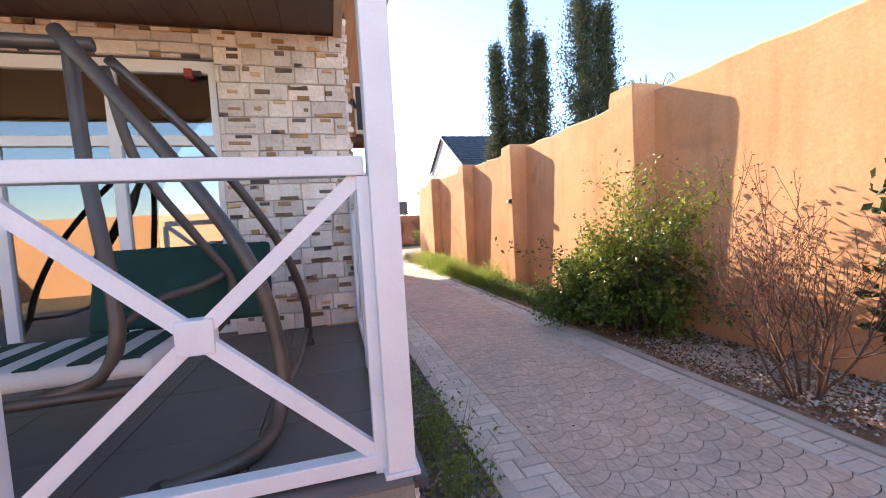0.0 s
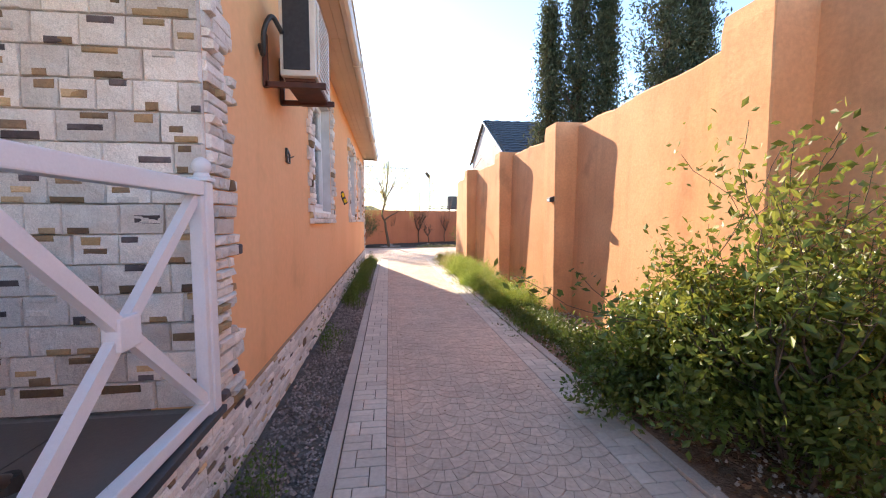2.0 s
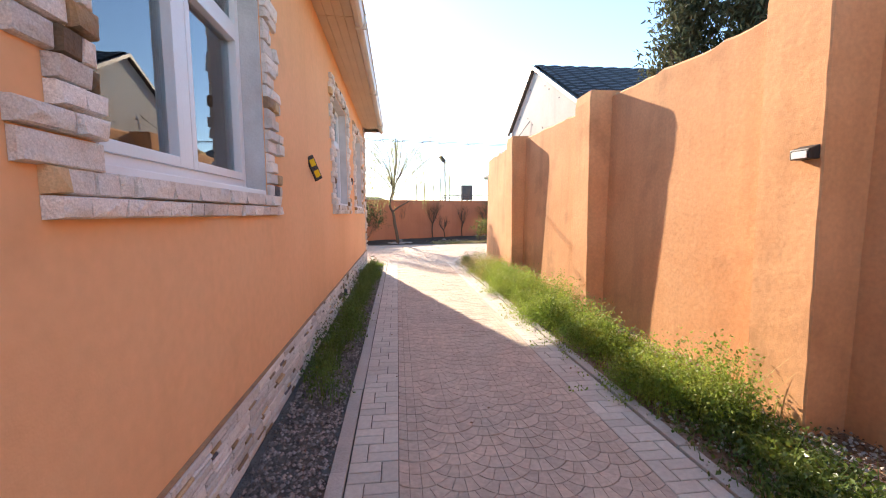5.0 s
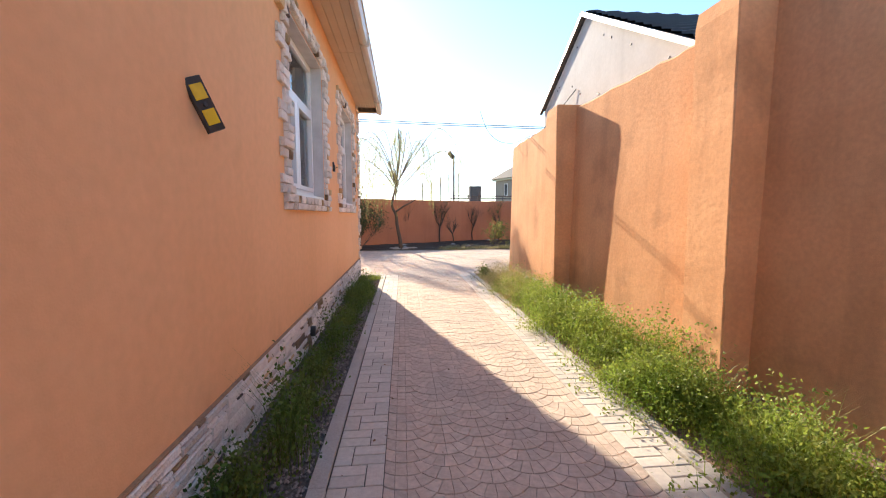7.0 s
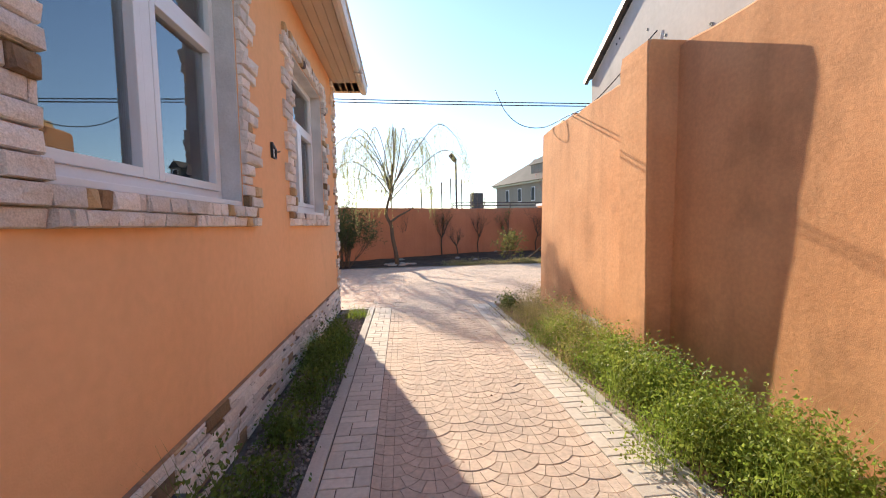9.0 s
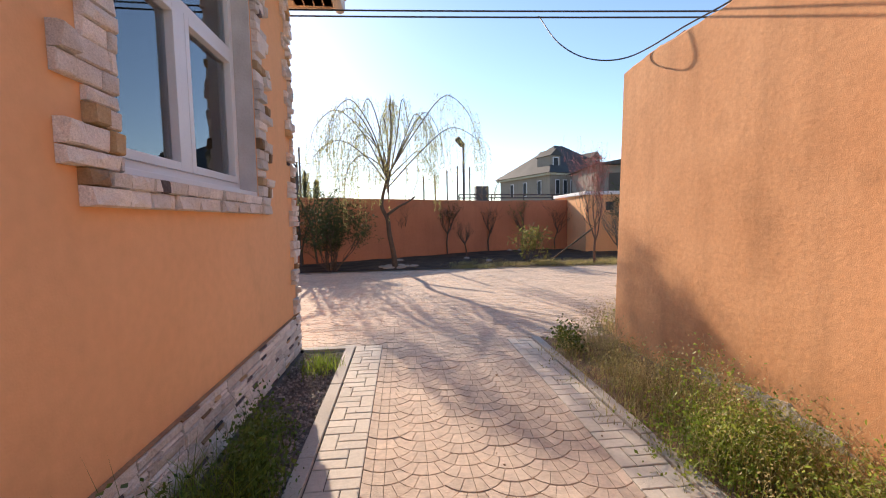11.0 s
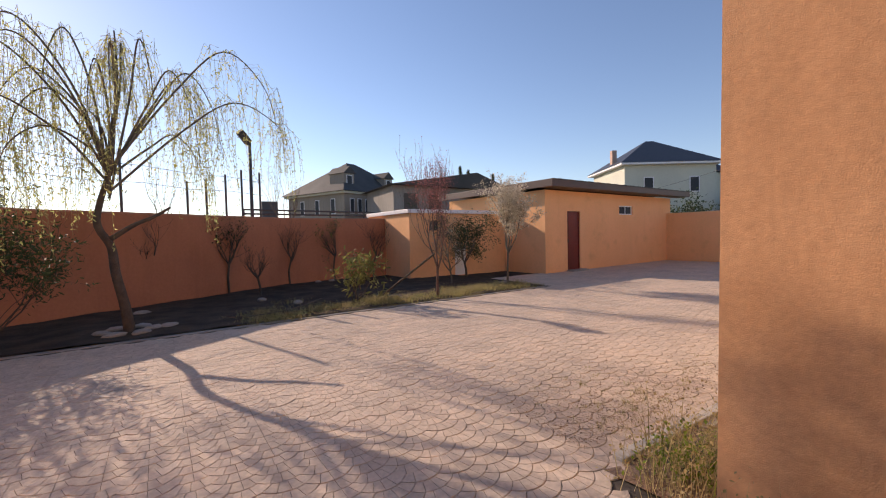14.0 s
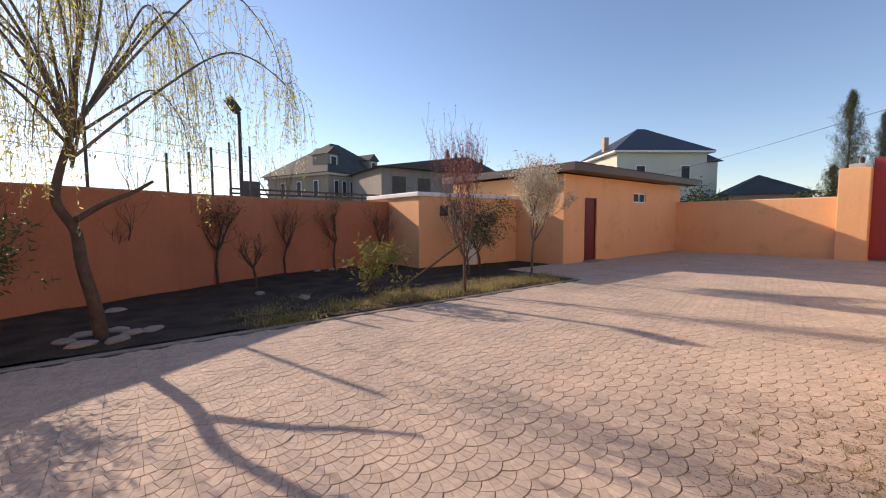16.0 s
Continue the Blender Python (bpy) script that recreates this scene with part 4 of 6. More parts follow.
sp("soffit", (11.5, 21.2, 20.25, 20.8, 2.84, 2.87), BROWN_CEIL)
for k in range(36):
    sp("tile", (11.5 + k * 0.269, 11.765 + k * 0.269, 20.2, 21.6, 3.062, 3.085 + 0.008 * (k % 2)), ROOF_GREY, bev=0.008, parent=shed)
dr = sp("door", (13.02, 13.68, 20.86, 20.90, 0.0, 2.06), RED_DOOR, "dark red panelled door")
for z0, z1 in ((0.15, 0.95), (1.05, 1.95)):
    sp("panel", (13.10, 13.60, 20.848, 20.86, z0, z1), RED_DOOR, bev=0.006, parent=dr)
sp("handle", (13.05, 13.075, 20.82, 20.858, 1.0, 1.12), DARK_GREY, parent=dr)
sp("door_frame", (12.981, 13.02, 20.84, 20.93, 0, 2.06), RED_DOOR)
sp("door_frame", (13.68, 13.719, 20.84, 20.93, 0, 2.06), RED_DOOR)
sp("door_frame", (12.981, 13.719, 20.84, 20.93, 2.06, 2.099), RED_DOOR)
sp("step", (12.9, 13.8, 20.5, 20.79, -0.02, 0.05), CONCRETE, bev=0.01)
for d in ((16.3, 17.3, 2.02, 2.06), (16.3, 17.3, 2.34, 2.38), (16.3, 16.35, 2.06, 2.34), (17.25, 17.3, 2.06, 2.34), (16.78, 16.82, 2.06, 2.34)):
    sp("window_frame", (d[0] + .001, d[1] - .001, 20.83, 20.9, d[2] + .001, d[3] - .001), UPVC, bev=0.004)
sp("pane", (16.35, 17.25, 20.86, 20.866, 2.06, 2.34), FIN)

annex = thing("annex", (8.9, 22.7, 0), "low orange rendered annex with a white coping", "shed")
boxpart("wall", (-1.2, 2.95, 0.0, 0.2, -0.05, 2.08), STUCCO, annex)
boxpart("wall", (-1.2, -1.0, 0.2, 3.0, -0.05, 2.08), STUCCO, annex)
boxpart("coping", (-1.28, 2.95, -0.08, 0.3, 2.08, 2.2, 0.01), WHITE, annex, "white coping")
boxpart("coping", (-1.28, -0.9, 0.302, 3.0, 2.08, 2.2, 0.01), WHITE, annex, "white coping")
boxpart("roof", (-0.9, 2.95, 0.3, 3.0, 2.0, 2.1), CONCRETE, annex)
boxpart("window", (-0.45, -0.15, -0.012, 0.0, 1.52, 1.82, 0.004), FIN, annex, "small dark window")
boxpart("door", (0.55, 1.0, -0.02, 0.0, 0.0, 0.95, 0.004), UPVC, annex, "low pale hatch")

gate = thing("metal_gate", (20.2, 13.37, 0), "tall red painted steel gate with a wicket door", "gate")
for s, n in ((0, "leaf"), (1, "leaf")):
    y0, y1 = (-1.72, -0.01) if s == 0 else (0.01, 1.72)
    lf = boxpart(n, (0.0, 0.03, y0, y1, 0.04, 3.32, 0.004), RED_GATE, gate)
    boxpart("panel", (-0.006, 0.0, y0 + 0.03, y1 - 0.03, 0.1, 3.25, 0.003), RED_GATE, lf)
    for z in (0.05, 3.262):
        boxpart("rail", (-0.012, 0.0, y0 + .021, y1 - .021, z, z + 0.035, 0.003), RED_GATE, lf)
boxpart("cover_strip", (-0.024, -0.007, -0.035, 0.03, 0.06, 3.25, 0.003), RED_GATE, gate)
boxpart("bolt", (-0.06, -0.024, -0.03, 0.02, 1.75, 3.2, 0.006), RED_GATE, gate, "long red bolt bar")
boxpart("hatch", (-0.02, -0.006, -0.42, -0.06, 0.1, 0.55, 0.004), RED_GATE, gate)
boxpart("bolt", (-0.05, -0.02, -0.12, 0.14, 1.25, 1.29, 0.006), DARK_GREY, gate)
boxpart("bolt", (-0.05, -0.02, -0.05, -0.01, 0.02, 0.5, 0.006), DARK_GREY, gate)
boxpart("handle", (-0.06, -0.02, 0.2, 0.24, 1.5, 1.75, 0.006), DARK_GREY, gate)
boxpart("letter_slot", (-0.03, -0.006, 1.05, 1.15, 2.0, 2.12, 0.005), BLACK, gate)
box_light = thing("meter_box", (20.1, 15.45, 3.02), "small grey electrical box with a lamp on the gate pier", "electrical box")
boxpart("body", (-0.12, 0.12, -0.2, 0.2, 0.0, 0.14, 0.01), KERB, box_light)
part("lamp", tube(bmesh.new(), [(0, -0.1, 0.14), (0, -0.1, 0.3), (-0.05, -0.1, 0.34)], [0.05, 0.07, 0.03], 10), BLACK, box_light)

# ---- beyond the walls ----
# neighbour's gabled outbuilding against the boundary wall
nb = thing("neighbour_house", (3.62, 9.75, 0), "neighbour's outbuilding with a metal-clad gable and dark tile roof", "house")
bm = bmesh.new()
pr = [(-2.5, 0.0), (-2.5, 2.72), (0.0, 4.14), (1.7, 3.2), (1.7, 0.0)]
a = [bm.verts.new((0, y, z)) for y, z in pr]
b = [bm.verts.new((2.9, y, z)) for y, z in pr]
for i in range(5):
    bm.faces.new((a[i], a[(i + 1) % 5], b[(i + 1) % 5], b[i]))
bm.faces.new(a[::-1])
bm.faces.new(b)
part("wall", bm, METAL_SHEET, nb, "pale riveted sheet-metal gable")
for (y0, z0), (y1, z1) in (((-2.62, 2.68), (0.0, 4.19)), ((0.0, 4.19), (1.78, 3.2))):
    part("verge", beam(bmesh.new(), (-0.05, y0, z0), (-0.05, y1, z1), 0.05, 0.06), STEEL_BROWN, nb, "thin dark verge strip")
    n = 16
    for k in range(n):
        f0, f1 = k / n, (k + 1.12) / n
        lo = (y0, z0) if y0 < 0 else (y1, z1)
        hi = (y1, z1) if y0 < 0 else (y0, z0)
        ya, za = lo[0] + (hi[0] - lo[0]) * f0, lo[1] + (hi[1] - lo[1]) * f0
        yb, zb = lo[0] + (hi[0] - lo[0]) * min(f1, 1), lo[1] + (hi[1] - lo[1]) * min(f1, 1)
        bm = bmesh.new()
        top = []
        m = 30
        for j in range(m + 1):
            w = 0.012 * math.sin(j * math.pi / 1.5)
            top.append((bm.verts.new((3.0 * j / m, ya, za + 0.075 + w)), bm.verts.new((3.0 * j / m, yb, zb + 0.045 + w)), bm.verts.new((3.0 * j / m, ya, za + 0.045 + w))))
        for u, v in zip(top, top[1:]):
            bm.faces.new((u[0], u[1], v[1], v[0]))
            bm.faces.new((u[2], u[0], v[0], v[2]))
        part("tile_course", bm, ROOF_DARK, nb, smooth=False)
rn = random.Random(3)
for k in range(26):
    y, = (rn.uniform(-2.2, 1.5),)
    zt = (4.05 + y * 0.58 if y < 0 else 4.05 - y * 0.55) - 0.06
    z = rn.choice((zt, zt - 0.45, zt - 0.8))
    if z > 2.6:
        boxpart("rivet", (-0.008, 0.004, y - .012, y + .012, z - .012, z + .012, 0.004), DARK_GREY, nb)


def hip_roof(bm, x0, x1, y0, y1, z, h, over=0.5):
    x0, x1, y0, y1 = x0 - over, x1 + over, y0 - over, y1 + over
    ins = min(x1 - x0, y1 - y0) / 2
    if x1 - x0 >= y1 - y0:
        r = [(x0 + ins, (y0 + y1) / 2), (x1 - ins + 0.01, (y0 + y1) / 2)]
    else:
        r = [((x0 + x1) / 2, y0 + ins), ((x0 + x1) / 2, y1 - ins + 0.01)]
    c = [bm.verts.new(p) for p in ((x0, y0, z), (x1, y0, z), (x1, y1, z), (x0, y1, z))]
    e = [bm.verts.new((*p, z + h)) for p in r]
    if x1 - x0 >= y1 - y0:
        fs = ((c[0], c[1], e[1], e[0]), (c[1], c[2], e[1]), (c[2], c[3], e[0], e[1]), (c[3], c[0], e[0]))
    else:
        fs = ((c[0], c[1], e[0]), (c[1], c[2], e[1], e[0]), (c[2], c[3], e[1]), (c[3], c[0], e[0], e[1]))
    for f in fs:
        bm.faces.new(f)
    bm.faces.new(c[::-1])


def far_window(parent, x, y, z, w, h, face, arch=False):
    """A framed window on the wall that faces face ('y' towards -y, 'x' towards -x)."""
    d = (-w / 2, w / 2, -0.06, 0.02, 0, h) if face == "y" else (-0.06, 0.02, -w / 2, w / 2, 0, h)
    f = boxpart("window", tuple(v + o for v, o in zip(d, (x, x, y, y, z, z))), WHITE, parent, "pale framed window")
    g = 0.09
    d = (-w / 2 + g, w / 2 - g, -0.09, -0.05, g, h - g) if face == "y" else (-0.09, -0.05, -w / 2 + g, w / 2 - g, g, h - g)
    boxpart("pane", tuple(v + o for v, o in zip(d, (x, x, y, y, z, z))), FIN, f)


def far_at(az, dist, eye=(1.15, 11.5)):
    return eye[0] + dist * math.sin(radians(az)), eye[1] + dist * math.cos(radians(az))


# mansion with hipped roof and dormers
hx, hy = far_at(22.8, 58)
h1 = thing("house", (hx, hy, 0), "grey limestone villa with a tall hipped roof and dormers", "house", "houses beyond the wall")
h1.rotation_euler = (0, 0, radians(20))
boxpart("wall", (-6.2, 6.2, -5, 6, -0.3, 6.9), FAR_STONE, h1)
bm = bmesh.new()
hip_roof(bm, -6.2, 6.2, -5, 6, 6.9, 4.6, 0.7)
rf = part("roof", bm, ROOF_GREY, h1, "grey hipped roof")
boxpart("cornice", (-6.6, 6.6, -5.4, 6.4, 6.62, 6.9, 0.05), FAR_CREAM, h1)
for k in range(5):
    far_window(h1, -5.0 + k * 1.25, -5, 4.2, 0.7, 1.9, "y")
    far_window(h1, -5.0 + k * 1.25, -5, 1.0, 0.7, 1.9, "y")
far_window(h1, 3.4, -5, 4.2, 1.1, 1.9, "y")
for k in range(3):
    far_window(h1, -6.2, -3 + k * 3, 4.2, 0.8, 1.9, "x")
for x in (-4.6, 2.4):
    d = boxpart("dormer", (x - 0.8, x + 0.8, -4.2, -1.5, 7.6, 9.3, 0.05), FAR_STONE, h1)
    bm = bmesh.new()
    for y in (-4.4,):
        p = [bm.verts.new(q) for q in ((x - 1, -4.4, 9.2), (x + 1, -4.4, 9.2), (x, -4.4, 10.1), (x - 1, -1.2, 9.2), (x + 1, -1.2, 9.2), (x, -1.2, 10.1))]
        for f in ((0, 1, 2), (3, 5, 4), (0, 2, 5, 3), (1, 4, 5, 2), (0, 3, 4, 1)):
            bm.faces.new([p[i] for i in f])
    part("dormer_roof", bm, ROOF_GREY, h1)
    far_window(h1, x, -4.2, 7.8, 0.9, 1.2, "y")
# unfinished block house with a low roof
hx, hy = far_at(34.5, 47)
h2 = thing("house", (hx, hy, 0), "unfinished grey block house with a low roof and open loggia", "house", "houses beyond the wall")
h2.rotation_euler = (0, 0, radians(-8))
boxpart("wall", (-7, 6.5, -4, 5, -0.3, 6.4), FAR_GREY, h2)
bm = bmesh.new()
p = [bm.verts.new(q) for q in ((-7.6, -4.8, 6.4), (7.1, -4.8, 6.1), (7.1, 5.6, 6.1), (-7.6, 5.6, 6.4), (2.2, -4.8, 7.9), (2.2, 5.6, 7.9))]
for f in ((0, 4, 5, 3), (4, 1, 2, 5), (0, 1, 4), (2, 3, 5), (3, 2, 1, 0)):
    bm.faces.new([p[i] for i in f])
part("roof", bm, ROOF_GREY, h2)
# No holes here: dark slabs on the wall stand for the shade inside openings.
for x0, x1, z0, z1 in ((-5.9, -4.5, 3.9, 5.6), (1.2, 5.4, 3.8, 5.6), (-3.2, -1.8, 4.0, 5.5)):
    boxpart("opening", (x0, x1, -4.03, -3.9, z0, z1), OPENING_SHADE, h2, "dark slab standing for the shade in an empty window opening")
boxpart("balcony", (-8.2, -2.0, -5.2, -4.01, 2.9, 3.15, 0.03), FAR_PINK, h2)
boxpart("lean_to_roof", (-8.4, 4.0, -6.6, -4.01, 2.3, 2.5, 0.03), FAR_STONE, h2)
# cream two-storey house
hx, hy = far_at(61.7, 51)
h3 = thing("house", (hx, hy, 0), "cream two-storey house with a black hipped roof", "house", "houses beyond the wall")
h3.scale = (1, 1, 1.05)
h3.rotation_euler = (0, 0, radians(-35))
boxpart("wall", (-4.6, 4.6, -4.2, 4.2, -0.3, 7.6), FAR_CREAM, h3)
boxpart("wall", (4.6, 7.0, -2.5, 4.2, -0.3, 6.9), FAR_CREAM, h3)
bm = bmesh.new()
hip_roof(bm, -4.6, 4.6, -4.2, 4.2, 7.75, 2.9, 0.6)
part("roof", bm, ROOF_DARK, h3)
bm = bmesh.new()
hip_roof(bm, 4.6, 7.0, -2.5, 4.2, 7.0, 1.2, 0.4)
part("roof", bm, ROOF_DARK, h3)
boxpart("cornice", (-5.15, 5.15, -4.75, 4.75, 7.55, 7.74, 0.03), WHITE, h3)
for x, z in ((2.4, 4.9), (-2.2, 4.9), (2.4, 1.6)):
    far_window(h3, x, -4.2, z, 1.0, 1.5, "y")
far_window(h3, -4.6, 0.6, 4.9, 1.0, 1.5, "x")
boxpart("chimney", (-4.5, -4.0, -1.0, -0.4, 7.7, 9.6, 0.03), FAR_PINK, h3)
# low grey hipped house
hx, hy = far_at(73.4, 50)
h4 = thing("house", (hx, hy, 0), "low house with a grey hipped roof", "house", "houses beyond the wall")
h4.rotation_euler = (0, 0, radians(-60))
boxpart("wall", (-3.0, 3.0, -3.4, 3.4, -0.3, 3.5), FAR_PINK, h4)
bm = bmesh.new()
hip_roof(bm, -3.0, 3.0, -3.4, 3.4, 3.5, 2.0, 0.5)
part("roof", bm, ROOF_GREY, h4)
# roofs and fence line left of the mansion
hx, hy = far_at(-5, 62)
h5 = thing("house", (hx, hy, 0), "low pale house with a dark roof far off", "house", "houses beyond the wall")
boxpart("wall", (-5, 5, -3, 3, -0.3, 2.6), FAR_PINK, h5)
bm = bmesh.new()
hip_roof(bm, -5, 5, -3, 3, 2.6, 1.5, 0.5)
part("roof", bm, ROOF_GREY, h5)

# pole lamp, fence posts and wires behind the garden wall
lamp = thing("street_lamp", (3.55, 24.75, 0), "dark pole with a floodlight head behind the garden wall", "lamp")
part("pole", tube(bmesh.new(), [(0, 0, 0), (0, 0, 4.2)], [0.055, 0.045], 10), DARK_GREY, lamp, smooth=True)
part("arm", tube(bmesh.new(), [(0, 0, 4.12), (-0.15, -0.1, 4.2)], 0.025, 8), DARK_GREY, lamp)
bm = box(bmesh.new(), -0.10, 0.10, -0.09, 0.09, -0.2, 0.2, 0.02)
hd = part("head", bm, BLACK, lamp)
hd.matrix_basis = pose(-0.16, -0.12, 4.32, 18, -42, 0)
fence = thing("wire_fence", (-1.0, 26.0, 0), "tall steel fence posts with thin wires behind the wall", "fence")
fx = [-8.2, -5.0, -2.1, 0.6, 1.9, 2.35, 2.85, 3.3, 3.85]
fz = [3.9, 3.8, 3.6, 3.4, 2.9, 3.0, 3.2, 3.4, 3.4]
for x, z in zip(fx, fz):
    y = back_wall_y(x) + 0.9
    part("post", tube(bmesh.new(), [(x + 1.0, y - 26.0, 0), (x + 1.0, y - 26.0, z)], 0.03, 8), DARK_GREY, fence)
for zz in (2.75, 3.15):
    pts = [(x + 1.0, back_wall_y(x) + 0.9 - 26.0, zz + (-0.05 if i % 2 else 0)) for i, x in enumerate(np.linspace(-9, 4, 14))]
    part("wire", tube(bmesh.new(), pts, 0.006, 4), DARK_GREY, fence)
far_rail = thing("pipe_rail", (5.8, 26.5, 0), "dark pipe frame standing behind the garden wall", "frame")
for z in (2.22, 2.36):
    part("rail", tube(bmesh.new(), [(-2.2, 0, z), (3.6, 0.4, z - 0.03)], 0.03, 6), DARK_GREY, far_rail)
for x in (-2.2, -0.7, 0.8, 2.2, 3.6):
    part("post", tube(bmesh.new(), [(x, (x + 2.2) * 0.07, 0), (x, (x + 2.2) * 0.07, 2.36)], 0.03, 6), DARK_GREY, far_rail)
hx, hy = far_at(12.0, 33)
wt = thing("water_tank", (hx, hy, 0), "grey box-shaped water tank on a stand", "tank")
boxpart("tank", (-0.55, 0.55, -0.5, 0.5, 2.6, 4.1, 0.03), DARK_GREY, wt)
for x in (-0.45, 0.45):
    for y in (-0.4, 0.4):
        boxpart("leg", (x - .04, x + .04, y - .04, y + .04, -0.05, 2.6), DARK_GREY, wt)
hx, hy = far_at(-18.5, 21)
wt = thing("water_tank", (hx, hy, 0), "dark box-shaped water tank on a stand", "tank")
boxpart("tank", (-0.8, 0.8, -0.6, 0.6, 2.0, 3.5, 0.03), DARK_GREY, wt)
for x in (-0.7, 0.7):
    for y in (-0.5, 0.5):
        boxpart("leg", (x - .04, x + .04, y - .04, y + .04, -0.05, 2.0), DARK_GREY, wt)

# overhead cables across the yard
for i, (a, b, sag) in enumerate((((-9, 14.3, 4.1), (5.0, 11.6, 2.95), 0.1), ((-9, 14.36, 4.06), (5.0, 11.66, 2.93), 0.1))):
    t = thing("cable", ((a[0] + b[0]) / 2, (a[1] + b[1]) / 2, 3.8), "thin dark overhead cable", "cable", "overhead cables")
    pts = []
    for k in range(25):
        f = k / 24
        p = Vector(a).lerp(Vector(b), f)
        p.z -= 4 * sag * f * (1 - f)
        pts.append(p - t.location)
    part("wire", tube(bmesh.new(), pts, 0.008, 5), BLACK, t)
t = thing("cable", (3.3, 12.3, 2.8), "thin cable looping down onto the wall end", "cable", "overhead cables")
q = smooth_line([Vector(p) - t.location for p in ((2.75, 13.4, 3.7), (2.82, 12.95, 3.2), (2.97, 12.55, 2.88), (3.2, 12.2, 2.76), (3.32, 11.6, 2.765), (3.42, 10.9, 2.80), (3.6, 10.0, 3.2))], 8)
part("wire", tube(bmesh.new(), q, 0.007, 5), BLACK, t, smooth=True)
pole = thing("utility_pole", far_at(91.2, 24) + (0,), "timber utility pole with a cross arm behind the wall", "pole")
part("pole", tube(bmesh.new(), [(0, 0, 0), (0, 0, 6.9)], [0.12, 0.09], 10), BARK, pole)
boxpart("cross_arm", (-0.06, 0.06, -0.5, 0.5, 6.6, 6.72, 0.01), BARK, pole)
for y in (-0.42, 0.42):
    boxpart("insulator", (-0.04, 0.04, y - .04, y + .04, 6.72, 6.85, 0.01), UPVC, pole)
px, py = far_at(91.2, 24)
for i, (bx, by, bz) in enumerate(((6.0, 11.9, 4.6), (43.0, 36.0, 5.2))):
    t = thing("cable", (px, py, 6.8), "thin dark cable strung from the utility pole", "cable", "overhead cables")
    pts = [Vector((px, py, 6.75)).lerp(Vector((bx, by, bz)), k / 20) - Vector((0, 0, 1.2 * (k / 20) * (1 - k / 20))) - t.location for k in range(21)]
    part("wire", tube(bmesh.new(), pts, 0.012, 5), BLACK, t)
hx, hy = far_at(92.2, 23)
rb = thing("house", (hx, hy - 1.2, 0), "dark small rooftop building behind the sunlit wall", "house", "houses beyond the wall")
boxpart("wall", (-2.5, 2.5, -2, 1.2, -0.3, 4.6), FAR_PINK, rb)
boxpart("roof", (-2.8, 2.8, -2.3, 1.6, 4.6, 4.75, 0.03), ROOF_GREY, rb)
boxpart("parapet", (-0.8, 2.5, -1.5, 1.0, 4.76, 5.8, 0.03), DARK_GREY, rb)

# vine pergola at the west of the yard
perg = thing("vine_pergola", (-3.4, 20.0, 0), "pipe pergola carrying a bare tangled vine", "pergola")
for x, y in ((0, -0.35), (1.55, 0.35), (-3.5, -1.7)):
    part("post", tube(bmesh.new(), [(x, y, -0.05), (x, y, 2.95)], 0.028, 8), DARK_GREY, perg)
part("rail", tube(bmesh.new(), [(-3.5, -1.7, 2.95), (0, -0.35, 2.95), (1.45, 0.31, 2.93), (1.55, 0.35, 2.8)], 0.028, 8), DARK_GREY, perg)
part("rail", tube(bmesh.new(), [(-3.5, -1.7, 1.55), (0, -0.35, 1.55), (1.55, 0.35, 1.55)], 0.018, 8), DARK_GREY, perg)
part("vine_stem", tube(bmesh.new(), smooth_line([(1.9, 0.9, 0), (1.75, 0.8, 1.2), (1.35, 0.6, 2.2), (0.7, 0.3, 2.95), (-0.6, -0.3, 3.05), (-2.4, -1.1, 3.1)], 6), 0.035, 8), BARK, perg, smooth=True)
rn = random.Random(11)
lm = []
for k in range(64):
    f = rn.random()
    p = Vector((1.4, 0.3, 2.98)).lerp(Vector((-3.6, -1.7, 3.05)), f)
    l2, _ = grow(p, (rn.gauss(0, 1), rn.gauss(0, 0.6), rn.uniform(-0.1, 0.9)), rn.uniform(0.5, 1.1), 0.014, 1, rn, (2, 4), 0.9, 0.35, 0.0)
    lm += l2
limbs_part("vine_growth", lm, BARK_RED, perg)

# ---- trees and shrubs ----


def leaves(parent, name, pts, size, material, aspect=0.5, down=0.0, label=""):
    v, f = leaf_quads(pts, size, aspect, 1.0, down)
    ob = arrays(name, v, f, material, parent)
    return tagged(ob, label)


def around(tips, per, spread, rnd):
    c = np.array([tuple(t) for t in tips])
    c = np.repeat(c, per, 0)
    return c + rnd.normal(size=c.shape) * spread


